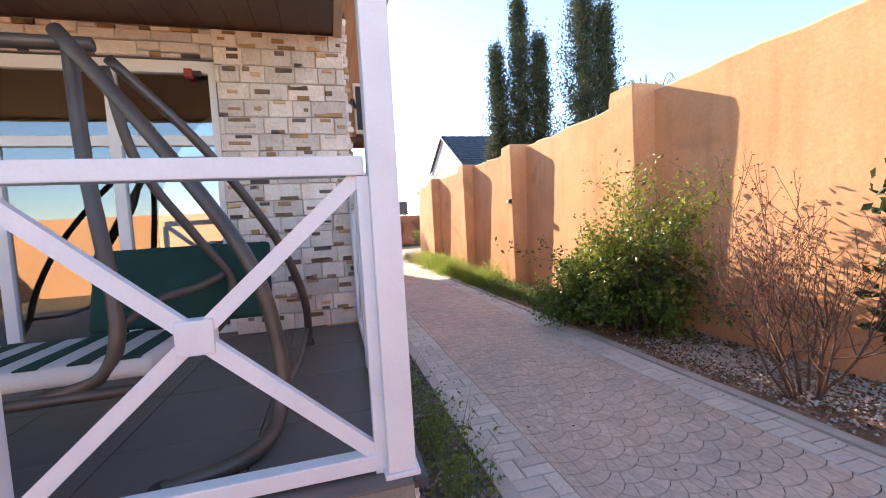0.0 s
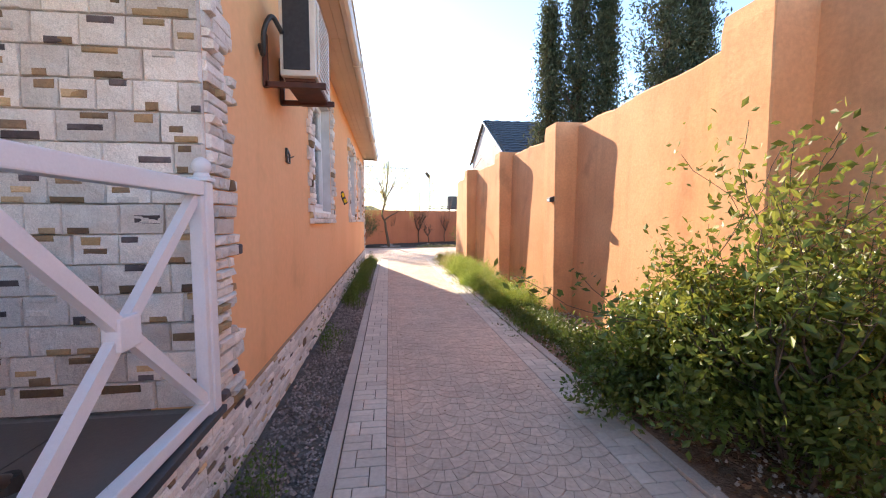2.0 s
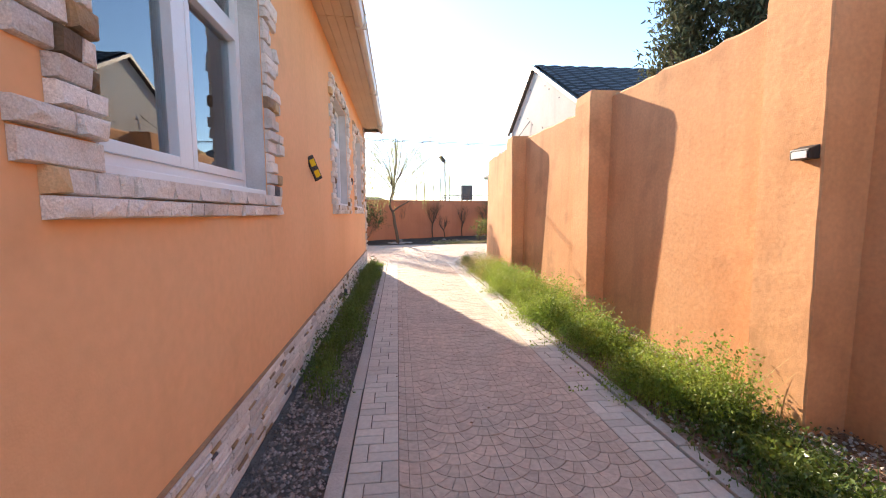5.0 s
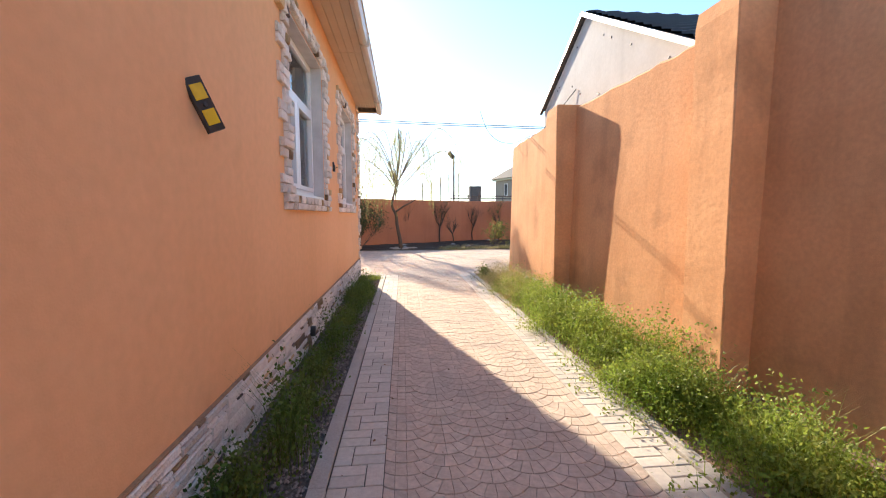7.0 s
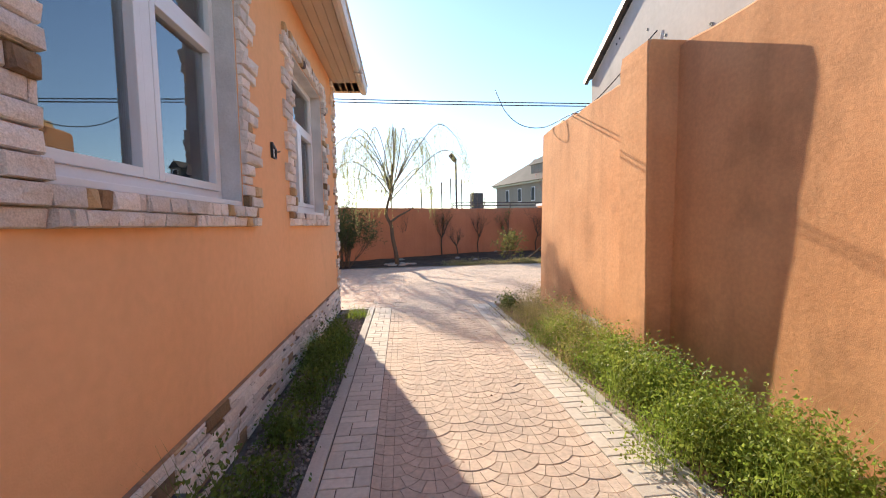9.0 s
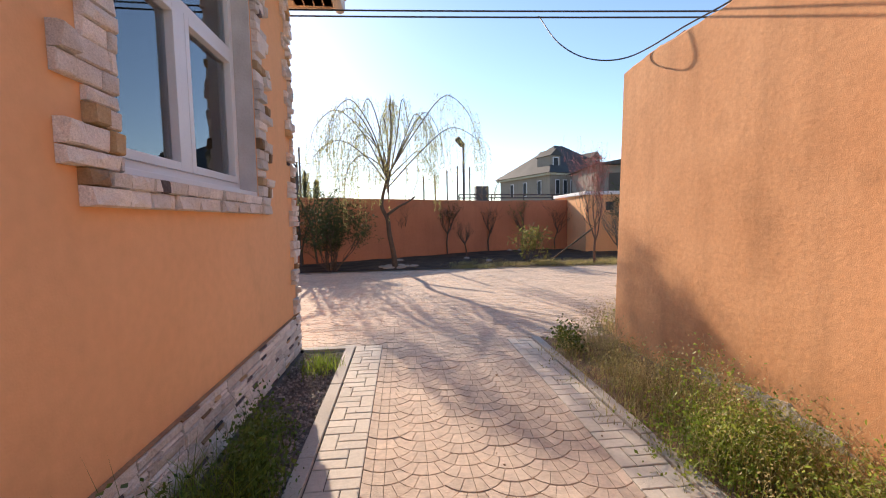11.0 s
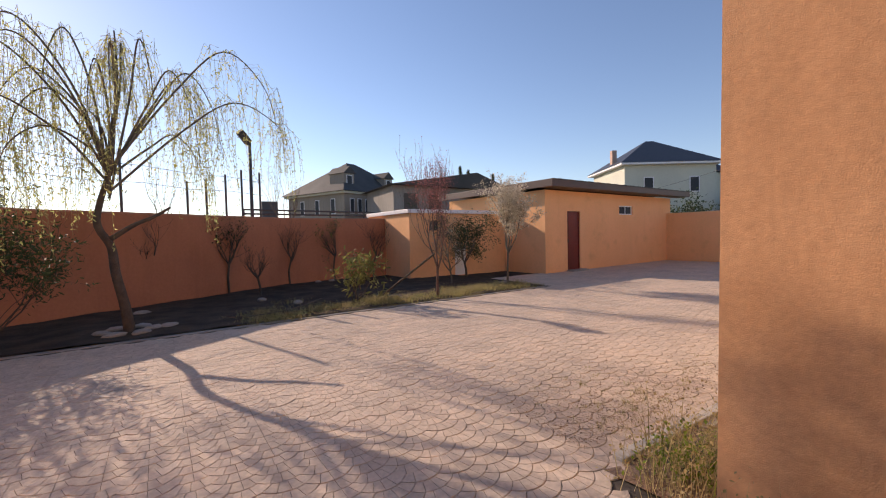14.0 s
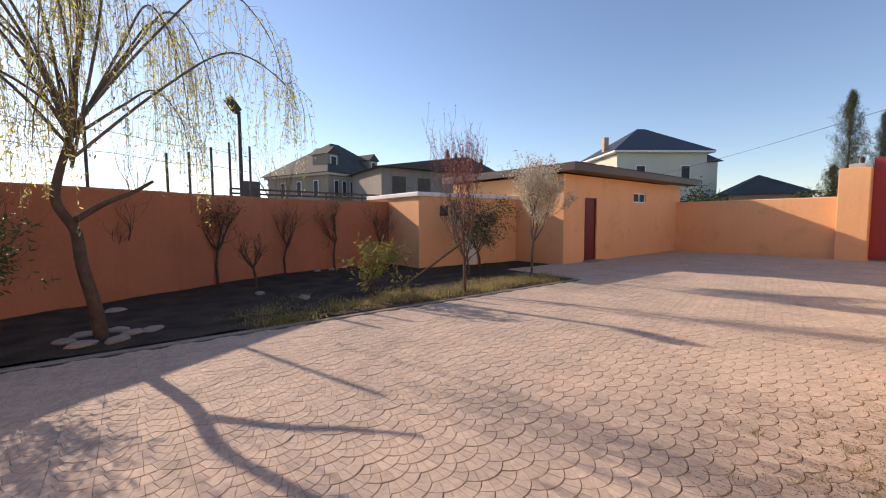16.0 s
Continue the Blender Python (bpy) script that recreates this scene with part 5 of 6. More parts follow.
def cypress(x, y, h, r, seed, lean=0.0):
    """A narrow evergreen: straight trunk, upswept boughs clothed in short sprays."""
    rnd = np.random.default_rng(seed)
    t = thing("cypress", (x, y, 0), "tall dark green cypress behind the boundary wall", "tree", "cypresses")
    part("trunk", tube(bmesh.new(), [(0, 0, -0.05), (lean * .5, 0, h * .5), (lean, 0, h * 0.96)], [0.11, 0.07, 0.015], 8), BARK, t, smooth=True)
    limbs, pts = [], []
    n = int(46 * h)
    for k in range(n):
        f = 0.08 + 0.92 * (k / n)
        z = h * f
        prof = r * (0.35 + 1.1 * f) * (1 - f) ** 0.8 * 1.4 if f > 0.25 else r * 0.72
        prof *= 0.8 + 1.5 * noise.noise((f * 11, seed, k * 0.7))
        a = rnd.uniform(0, math.tau)
        ln = prof * rnd.uniform(0.75, 1.1)
        p0 = Vector((lean * f, 0, z - ln * 0.9))
        p1 = Vector((lean * f + math.cos(a) * ln * 0.75, math.sin(a) * ln * 0.75, z - ln * 0.25))
        p2 = Vector((lean * f + math.cos(a) * ln, math.sin(a) * ln, z + ln * 0.3))
        if k % 4 == 0:
            limbs.append(([p0, p1, p2], [0.014, 0.009, 0.003]))
        for q in np.linspace(0.2, 1.0, 13):
            c = (p0 * (1 - q) ** 2 + 2 * p1 * q * (1 - q) + p2 * q * q)
            pts.append(np.array(c) + rnd.normal(size=(7, 3)) * (0.085, 0.085, 0.12))
    limbs_part("branchwork", limbs, BARK, t)
    pts = np.concatenate(pts)
    v, f = leaf_quads(pts, 0.08, 0.32, 1.0, -0.9)
    arrays("crown", v, f, LEAF_CYPRESS, t)


cypress(4.02, 5.95, 5.5, 0.40, 1)
cypress(4.45, 5.55, 6.5, 0.52, 2)
cypress(4.8, 5.25, 5.5, 0.45, 3)
cypress(5.55, 4.6, 7.0, 0.66, 4)
cypress(6.0, 4.45, 5.9, 0.55, 5)
for az, d, h, r, s in ((80.0, 40, 9.9, 1.5, 6), (82.4, 41, 8.4, 1.2, 7), (79.0, 40, 5.0, 1.4, 8), (85.5, 44, 6.8, 0.8, 9), (90.9, 44, 6.6, 0.5, 10)):
    cypress(*far_at(az, d), h, r, s)
for az, d, h, r, s in ((-15.2, 34, 5.2, 0.7, 21), (-14.0, 35, 5.6, 0.8, 22), (-12.5, 34, 4.8, 0.7, 23), (37.5, 60, 11.2, 0.8, 24), (38.6, 60, 10.6, 0.8, 25), (42.0, 58, 9.6, 0.7, 26)):
    cypress(*far_at(az, d), h, r, s)


def weeping(x, y, h, label, seed, twig_mat, leaf_mat, arches, density=9, name="willow_tree", leaf=0.05, trunk=True, twig=1.0):
    """A weeping tree: crooked trunk, arching limbs, hanging twigs with small leaves."""
    rn = random.Random(seed)
    rnd = np.random.default_rng(seed)
    t = thing(name, (x, y, 0), label, "tree")
    k = h / 4.6
    if trunk:
        tr = smooth_line([(0.02, 0, -0.1), (-0.02, 0, 0.35), (-0.12, 0.03, 0.9), (-0.16, 0.04, 1.3), (-0.30, 0.0, 1.62), (-0.26, 0.0, 1.95), (-0.12, 0, 2.5), (-0.05, 0, 3.2 * k)], 6)
        part("trunk", tube(bmesh.new(), tr, list(np.linspace(0.078, 0.028, len(tr))), 10), BARK, t, smooth=True)
        st = smooth_line([(-0.16, 0.04, 1.42), (0.12, -0.02, 1.62), (0.38, -0.05, 1.75), (0.6, -0.08, 1.9)], 5)
        part("side_limb", tube(bmesh.new(), st, list(np.linspace(0.04, 0.018, len(st))), 8), BARK, t, smooth=True)
    limbs, lp, twigs = [], [], []
    for (dx, dy, rise, fall) in arches:
        z0 = 1.9 * k + rn.uniform(0, 0.7)
        p = smooth_line([(-0.15, 0, z0), (dx * 0.35, dy * 0.35, z0 + (rise - z0) * 0.62), (dx * 0.7, dy * 0.7, rise), (dx, dy, rise - fall * 0.35), (dx * 1.12, dy * 1.12, rise - fall)], 6)
        limbs_part("limb", [(p, list(np.linspace(0.02, 0.003, len(p))))], BARK_GREY, t)
        for i in range(10, len(p)):
            if abs(p[i][0]) < 0.6 and rn.random() < 0.4:
                continue
            for _ in range(density):
                a = Vector(p[i]) + Vector((rn.gauss(0, .06), rn.gauss(0, .06), rn.gauss(0, 0.03)))
                ln = rn.uniform(0.35, 1.15) * twig
                out = Vector((rn.gauss(0, 0.5), rn.gauss(0, 0.5), 0)) * 0.4
                q = [a, a + out * 0.5 + Vector((0, 0, 0.05)), a + out + Vector((0, 0, -ln * 0.45)), a + out * 1.1 + Vector((0, 0, -ln))]
                twigs.append((q, [0.004, 0.003, 0.0025, 0.0015]))
                for m in range(int(ln * 24)):
                    f = rn.random()
                    c = q[1].lerp(q[2], f * 2) if f < 0.5 else q[2].lerp(q[3], f * 2 - 1)
                    lp.append((c.x + rn.gauss(0, .012), c.y + rn.gauss(0, .012), c.z))
    limbs_part("hanging_growth", twigs, twig_mat, t)
    leaves(t, "crown", lp, leaf, leaf_mat, 0.28, 1.2)
    return t


ARCH = [(-1.65, 0.1, 4.15, 1.3), (-1.2, -0.5, 4.3, 1.5), (-0.7, 0.4, 4.5, 1.5), (-0.35, -0.4, 4.55, 1.4), (0.1, 0.3, 4.6, 1.6), (0.35, -0.3, 4.35, 1.5), (0.8, 0.2, 4.1, 1.7), (1.3, -0.2, 4.65, 1.3), (1.75, 0.1, 4.55, 1.5), (1.1, 0.6, 4.2, 1.6), (-1.0, 0.9, 4.0, 1.5), (0.2, -0.9, 4.0, 1.6), (-0.5, -0.9, 3.7, 1.4), (0.5, 0.8, 3.6, 1.2), (-0.9, -0.1, 3.5, 1.2), (-0.4, 0.2, 3.3, 1.0)]


def spread_arches(arches, seed):
    """More, uneven arches round the given ones."""
    rn = random.Random(seed)
    out = list(arches)
    for a, b, c, d in arches:
        for _ in range(2):
            k = rn.uniform(0.5, 1.2)
            out.append((a * k + rn.gauss(0, 0.18), b * k + rn.gauss(0, 0.3), c - rn.uniform(-0.05, 0.9), d * rn.uniform(0.5, 1.0)))
    return out


rnd_keep = random.Random(3)
weeping(0.83, 19.4, 4.7, "young weeping willow with sparse yellow-green leaves and crooked trunk", 5, WILLOW_TWIG, LEAF_WILLOW, [(a * 1.18, b, c, d * 0.85) for a, b, c, d in spread_arches(ARCH, 5) if rnd_keep.random() < (0.7 if abs(a) > 0.6 else 0.4)], 3, twig=1.05, leaf=0.056)
weeping(9.0, 6.6, 5.4, "pale feathery weeping tree behind the cypresses", 9, WILLOW_TWIG, LEAF_WILLOW, [(a * 0.8, b, c + 0.7, d) for a, b, c, d in spread_arches(ARCH[:11], 6)], 2)


def sapling(x, y, h, seed, label, trunk_mat=BARK, leaf_mat=None, per=2, size=0.03, spread=0.6, trunk=0.75, levels=2, thick=0.028, splits=(3, 5), name="sapling", group="young fruit trees", splay=0.03, lift=0.16, category="tree", shrink=0.62):
    rn = random.Random(seed)
    t = thing(name, (x, y, 0), label, category, group)
    ht = h * trunk * 0.5
    limbs = [([Vector((0, 0, -0.06)), Vector((rn.gauss(0, .02), rn.gauss(0, .02), ht * 0.5)), Vector((rn.gauss(0, .04), rn.gauss(0, .04), ht))], [thick, thick * 0.9, thick * 0.8])]
    top = limbs[0][0][-1]
    tips = []
    for k in range(rn.randint(4, 6)):
        a = k * 2.4 + rn.random()
        l2, tp = grow(top - Vector((0, 0, rn.uniform(0, ht * 0.15))), (math.cos(a) * spread, math.sin(a) * spread, 1.0), (h - ht) * rn.uniform(0.55, 0.75), thick * 0.6, levels, rn, splits, spread, 0.13, lift, shrink)
        limbs_part("branch", l2, trunk_mat, t)
        tips += tp
    limbs_part("trunk", limbs[:1], trunk_mat, t, 8)
    if leaf_mat:
        leaves(t, "crown", around(tips, per, splay, np.random.default_rng(seed)), size, leaf_mat, 0.5)
    return t


for i, (x, y, h, lf) in enumerate(((-1.84, 20.55, 1.9, LEAF_DARK), (-0.3, 21.65, 1.85, None), (1.14, 22.45, 1.95, None), (2.68, 23.2, 1.9, LEAF_DARK), (4.42, 24.2, 1.85, None), (5.8, 24.2, 2.0, LEAF_SHRUB), (7.02, 23.9, 1.85, None), (3.2, 22.1, 1.1, None))):
    sapling(x, y, h, 30 + i, "bare young fruit tree against the garden wall" if lf is None else "young fruit tree with a few leaves against the garden wall", BARK, lf, 1, 0.055, 0.75, 0.85, 2, 0.03, (4, 5), shrink=0.7)
sapling(6.22, 18.98, 2.2, 51, "young cherry with upright reddish twigs and pink buds", BARK_RED, LEAF_PINK, 2, 0.032, 0.5, 0.6, 3, 0.036, (4, 5), "cherry_tree", "", 0.02, 0.28, shrink=0.74)
sapling(8.9, 19.6, 2.6, 52, "young tree with pale silvery blossom", BARK_GREY, LEAF_SILVER, 17, 0.045, 0.6, 0.75, 2, 0.034, (5, 7), "blossom_tree", "", 0.05, 0.2)
sapling(9.3, 21.9, 2.2, 53, "low dark-leaved fruit tree before the annex", BARK, LEAF_DARK, 9, 0.06, 0.9, 0.45, 2, 0.04, (4, 5), "fruit_tree", "", 0.09, 0.04)
sapling(7.9, 20.8, 1.9, 54, "dense grey-twigged young tree", BARK_GREY, LEAF_SILVER, 1, 0.03, 0.8, 0.4, 2, 0.03, (4, 6), "fruit_tree", "", 0.05, 0.1)
t = thing("timber_prop", (6.9, 19.6, 0.02), "weathered timber prop leaning by the cherry tree", "prop")
part("pole", tube(bmesh.new(), [(-1.5, 0.4, 0.02), (-0.7, -0.55, 0.95)], 0.025, 7), BARK, t)


def shrub(x, y, h, r, seed, label, leaf_mat, n_stem, per, size, spread, bark=BARK, levels=2, name="shrub", thick=0.014, second=None, top=None, aspect=0.5, splits=(3, 5), curl=0.18, lift=0.1, splay=0.05, squash=1.0):
    """A many-stemmed bush that rises from one foot."""
    rn = random.Random(seed)
    t = thing(name, (x, y, 0), label, "shrub")
    limbs, tips = [], []
    for k in range(n_stem):
        a = rn.uniform(0, math.tau)
        s = rn.uniform(0.1, spread)
        l2, tp = grow((math.cos(a) * 0.06, math.sin(a) * 0.06, -0.05), (math.cos(a) * s * squash, math.sin(a) * s, 1.0), h * rn.uniform(0.5, 0.72), thick, levels, rn, splits, 0.55, curl, lift)
        limbs_part("stem", l2, bark, t)
        tips += tp
    rnd = np.random.default_rng(seed)
    pts = around(tips, per, splay, rnd)
    pts = pts[pts[:, 2] > (0.45 if name == "oleander_bush" else 0.03)]
    if second:
        hi = pts[:, 2] > top + rnd.normal(size=len(pts)) * 0.12
        leaves(t, "young_growth", pts[hi], size * 0.9, second, aspect)
        pts = pts[~hi]
    leaves(t, "crown", pts, size, leaf_mat, aspect)
    return t


shrub(2.98, -0.15, 1.8, 0.8, 61, "leafy green shrub with yellow young shoots by the wall", LEAF_SHRUB, 8, 7, 0.055, 0.22, name="green_shrub", second=LEAF_YELLOW, top=1.15, splay=0.06)
shrub(2.97, 0.25, 1.0, 0.7, 62, "low dense green shrub spreading over the kerb", LEAF_SHRUB, 20, 18, 0.055, 0.9, name="green_shrub", lift=0.05, splay=0.06, second=LEAF_YELLOW, top=0.75)
shrub(2.86, 0.5, 0.8, 0.6, 63, "low dense green shrub spreading over the kerb", LEAF_SHRUB, 12, 16, 0.045, 1.3, name="green_shrub", lift=0.0, splay=0.06)
shrub(3.02, 0.9, 0.8, 0.6, 91, "low dense green shrub spreading over the kerb", LEAF_SHRUB, 14, 16, 0.05, 1.0, name="green_shrub", lift=0.0, splay=0.06, second=LEAF_YELLOW, top=0.6)
shrub(2.75, -1.66, 1.38, 0.8, 64, "nearly bare shrub with thin reddish thorny twigs", LEAF_RED, 11, 2, 0.024, 0.75, BARK_RED, 2, "dry_shrub", 0.012, splits=(4, 6), curl=0.16, lift=0.14, splay=0.012)
shrub(3.42, -2.62, 1.25, 0.6, 65, "shrub with large dark glossy leaves", LEAF_DARK, 10, 11, 0.075, 0.75, name="dark_shrub", aspect=0.6)
shrub(-0.75, 18.98, 1.95, 0.8, 66, "dense dark oleander bush in the soil bed", LEAF_DARK, 20, 6, 0.075, 0.5, name="oleander_bush", aspect=0.3, splay=0.05)
shrub(-4.6, 18.4, 1.9, 0.8, 67, "dense dark oleander bush in the soil bed", LEAF_DARK, 18, 6, 0.075, 0.45, name="oleander_bush", aspect=0.3)
shrub(4.6, 19.75, 1.15, 0.5, 68, "small loquat bush with drooping dull green leaves", LEAF_OLIVE, 4, 2, 0.14, 0.3, name="loquat_bush", aspect=0.3)
for az, d, h, s in ((55, 30, 3.4, 71), (66, 26, 3.0, 72), (78, 38, 3.4, 73), (45, 34, 4.0, 74), (31, 38, 3.6, 75), (26, 40, 3.4, 76)):
    sapling(*far_at(az, d), h, s, "leafy tree beyond the courtyard wall", BARK, LEAF_DARK, 7, 0.16, 0.8, 0.5, 2, 0.06, (3, 4), "garden_tree", "trees beyond the wall", 0.22, 0.05)
for i, (x, y, h) in enumerate(((4.9, 26.2, 4.0), (1.4, 26.4, 3.8), (-1.2, 24.4, 3.4))):
    sapling(x, y, h, 80 + i, "slender bare tree behind the garden wall", BARK_GREY, None, 1, 0.03, 0.3, 0.7, 2, 0.03, (3, 4), "bare_tree", "bare trees behind the wall", lift=0.3)

# ---- low growth ----


def weeds(name, label, spots, material, height, width, lean=0.6, leafiness=0.0, leaf=0.03, category="weeds"):
    """spots: x, y, radius x, radius y, count, height factor."""
    pts, hs = [], []
    for x, y, rx, ry, n, k in spots:
        q = rng.normal(size=(n, 2)) * 0.5
        pts.append(np.c_[x + q[:, 0] * rx, y + q[:, 1] * ry, np.full(n, -0.01)])
        hs.append(height * k * rng.uniform(0.35, 1.15, n) * np.clip(1.15 - 0.45 * (q ** 2).sum(1), 0.25, 1.1))
    pts, hs = np.concatenate(pts), np.concatenate(hs)
    v, f = blades(pts, hs, width, lean)
    if leafiness:
        m = int(len(pts) * leafiness)
        i = rng.integers(0, len(pts), m)
        lp = pts[i] + np.c_[rng.normal(size=(m, 2)) * 0.035, hs[i] * rng.uniform(0.3, 1.05, m)]
        v2, f2 = leaf_quads(lp, leaf, 0.6)
        o = len(v)
        v = np.concatenate([v, v2])
        f = f + [tuple(k + o for k in q) for q in f2]
    ob = arrays(name, v, f, material)
    return tagged(ob, label, category, kind="stuff")


rnd = random.Random(5)
spots = [(2.74 + rnd.uniform(-0.14, 0.2), y, 0.3, 0.26, int(rnd.choice((60, 160, 260))), rnd.uniform(0.45, 1.3)) for y in np.arange(3.95, 10.6, 0.085) if rnd.random() < 0.8]
weeds("weed_carpet", "bright green weeds crowding the wall bed", spots, LEAF_BRIGHT, 0.36, 0.004, 0.55, 8.0, 0.024)
spots = [(2.72 + rnd.uniform(-0.08, 0.2), y, 0.26, 0.25, 150, rnd.uniform(0.5, 1.0)) for y in np.arange(0.9, 4.1, 0.13)]
weeds("ground_cover", "low dark green ground cover along the kerb", spots, LEAF_SHRUB, 0.22, 0.008, 0.8, 3.0, 0.032)
spots = [(2.8 + rnd.uniform(-0.25, 0.4), rnd.uniform(9.4, 12.3), 0.3, 0.3, 55, rnd.uniform(0.5, 1.2)) for k in range(34)]
weeds("dry_weeds", "wispy olive weeds at the end of the wall bed", spots, LEAF_OLIVEWEED, 0.36, 0.003, 0.5, 9.0, 0.015)
shrub(2.62, 12.25, 0.2, 0.2, 90, "small dark leafy plant at the end of the kerb", LEAF_SHRUB, 7, 3, 0.04, 1.0, name="leafy_plant", thick=0.004)
spots = [(2.85 + rnd.uniform(-0.3, 0.35), rnd.uniform(9.2, 12.3), 0.3, 0.3, 110, rnd.uniform(0.5, 1.2)) for k in range(60)]
weeds("low_grass", "short olive grass between the weeds of the bed", spots, LEAF_OLIVEWEED, 0.09, 0.006, 0.9)
spots = [(0.27 + rnd.uniform(-0.09, 0.07), y, 0.13, 0.2, int(95 * k), rnd.uniform(0.35, 1.3)) for y, k in ((-1.9, .5), (-1.4, .6), (-0.75, .3), (-0.4, .7), (0.1, .35), (2.3, .15), (2.9, .2), (4.6, .5), (5.1, 1), (5.5, 1.2), (5.9, 1.2), (6.4, 1.1), (6.9, .9), (7.3, .8), (7.6, 1), (8.1, .8), (8.6, 1.1), (9.1, 1), (9.6, 1.3), (9.9, 1.4), (10.3, 1.3), (10.7, .9))]
weeds("plinth_weeds", "green tufts growing in the gravel by the plinth", spots, LEAF_PLINTH, 0.42, 0.005, 0.5, 9.0, 0.026)
spots = [(0.33, 11.95, 0.2, 0.2, 260, 0.7), (0.22, 10.15, 0.25, 0.3, 420, 1.2)]
weeds("grass_tuft", "fresh green grass tuft by the house corner", spots, LEAF_BRIGHT, 0.24, 0.006, 0.9)
spots = [(rnd.uniform(2.4, 9.2), 18.78 + abs(rnd.gauss(0, 0.6)), 0.45, 0.3, 85, rnd.uniform(0.4, 1.0)) for k in range(110)]
weeds("bed_weeds", "patchy weeds on the edge of the soil bed", spots, LEAF_OLIVEWEED, 0.17, 0.007, 0.8, 0.8, 0.022)
spots = [(x, 12.68 - (x - 3.3) * 0.065 + rnd.uniform(-0.2, 0.2), 0.34, 0.24, rnd.choice((30, 90, 160)), rnd.uniform(0.25, 1.35)) for x in np.arange(3.5, 19.5, 0.2) if rnd.random() < 0.75]
weeds("wall_weeds", "tall dry and green weeds along the sunlit wall", spots, LEAF_DRYWEED, 0.44, 0.005, 0.7, 4.0, 0.022)
spots = [(x + rnd.uniform(-0.1, 0.1), 12.72 - (x - 3.3) * 0.065 + rnd.uniform(-0.2, 0.2), 0.3, 0.2, 60, rnd.uniform(0.5, 1.3)) for x in np.arange(3.6, 19.5, 0.8)]
weeds("green_weeds", "leafy green weeds between the dry ones by the sunlit wall", spots, LEAF_BRIGHT, 0.36, 0.005, 0.6, 8.0, 0.028)
spots = [(3.6 + abs(rnd.gauss(0, 1.0)), 13.2 + abs(rnd.gauss(0, 0.4)), 0.06, 0.05, 16, rnd.uniform(0.5, 1.2)) for k in range(60)]
weeds("joint_grass", "small dry grass tufts in the paver joints", spots, LEAF_OLIVEWEED, 0.05, 0.004, 1.0)
# gravel and fallen leaves
n = 16000
gp = np.c_[rng.uniform(0.06, 0.46, n), rng.uniform(-4, 12.4, n), rng.uniform(-0.012, 0.008, n)]
s = rng.uniform(0.007, 0.017, n)
o = np.array([(1, 0, 0), (0, 1, 0), (-1, 0, 0), (0, -1, 0), (0, 0, 0.8), (0, 0, -0.8)])
v = (gp[:, None, :] + (o[None] * (s[:, None, None]) * rng.uniform(0.7, 1.2, (n, 6, 1)))).reshape(-1, 3)
fs = [tuple(6 * i + k for k in q) for i in range(n) for q in ((0, 1, 4), (1, 2, 4), (2, 3, 4), (3, 0, 4), (1, 0, 5), (2, 1, 5), (3, 2, 5), (0, 3, 5))]
tagged(arrays("gravel", v, fs, GRAVEL), "dark loose gravel along the plinth", "gravel", kind="stuff")
n = 6000
gp = np.c_[rng.normal(3.0, 0.22, n), np.r_[rng.normal(-1.2, 0.6, n // 2), rng.uniform(1.5, 4.2, n - n // 2)], rng.uniform(0.0, 0.025, n)]
s = rng.uniform(0.007, 0.018, n)
v = (gp[:, None, :] + (o[None] * (s[:, None, None]) * rng.uniform(0.7, 1.2, (n, 6, 1)))).reshape(-1, 3)
tagged(arrays("pale_gravel", v, fs[:8 * n], KERB), "pale gravel scattered over the mulch", "gravel", kind="stuff")
n = 9000
lp = np.c_[rng.uniform(2.5, 3.5, n), rng.uniform(-4.5, 5.0, n), rng.uniform(0.0, 0.03, n)]
v, f = leaf_quads(lp, 0.035, 0.5, 0.25)
tagged(arrays("leaf_litter", v, f, LEAF_DRY), "dry brown leaf litter on the mulch bed", "leaves", kind="stuff")
n = 500
lp = np.c_[rng.uniform(0.5, 2.4, n), rng.uniform(-3, 12.5, n), np.full(n, 0.012)]
v, f = leaf_quads(lp[:160], 0.02, 0.5, 0.1)
tagged(arrays("path_debris", v, f, LEAF_DRY), "few dry leaves lying on the path", "leaves", kind="stuff")
# stones round the willow and odd stones in the soil
rn = random.Random(8)
for i in range(15):
    a = i * 1.05
    x, y = (0.83 + math.cos(a) * 0.32, 19.4 + math.sin(a) * 0.3) if i < 6 else (rn.uniform(-1, 9), rn.uniform(19.4, 21.5) if i < 11 else back_wall_y(5) - 0.5)
    t = thing("stone", (x, y, 0.03), "pale rough stone lying on the dark soil", "stone", "loose stones")
    bm = bmesh.new()
    bmesh.ops.create_icosphere(bm, subdivisions=2, radius=1)
    for v in bm.verts:
        k = 1 + 0.35 * noise.noise(v.co * 1.3 + Vector((i, 0, 0)))
        v.co = Vector((v.co.x * 0.15 * k, v.co.y * 0.1 * k, v.co.z * 0.045 * k))
    ob = part("block", bm, CONCRETE, t, smooth=True)
    t.rotation_euler = (0, 0, rn.uniform(0, 3))
t = thing("branch", (3.0, 19.25, 0.05), "dry fallen branch at the edge of the bed", "branch")
part("stick", tube(bmesh.new(), smooth_line([(-0.9, 0.1, 0), (-0.3, -0.1, 0.02), (0.3, 0.05, 0.05), (0.9, 0.5, 0.1)], 5), 0.008, 6), BARK_GREY, t)
n = 2600
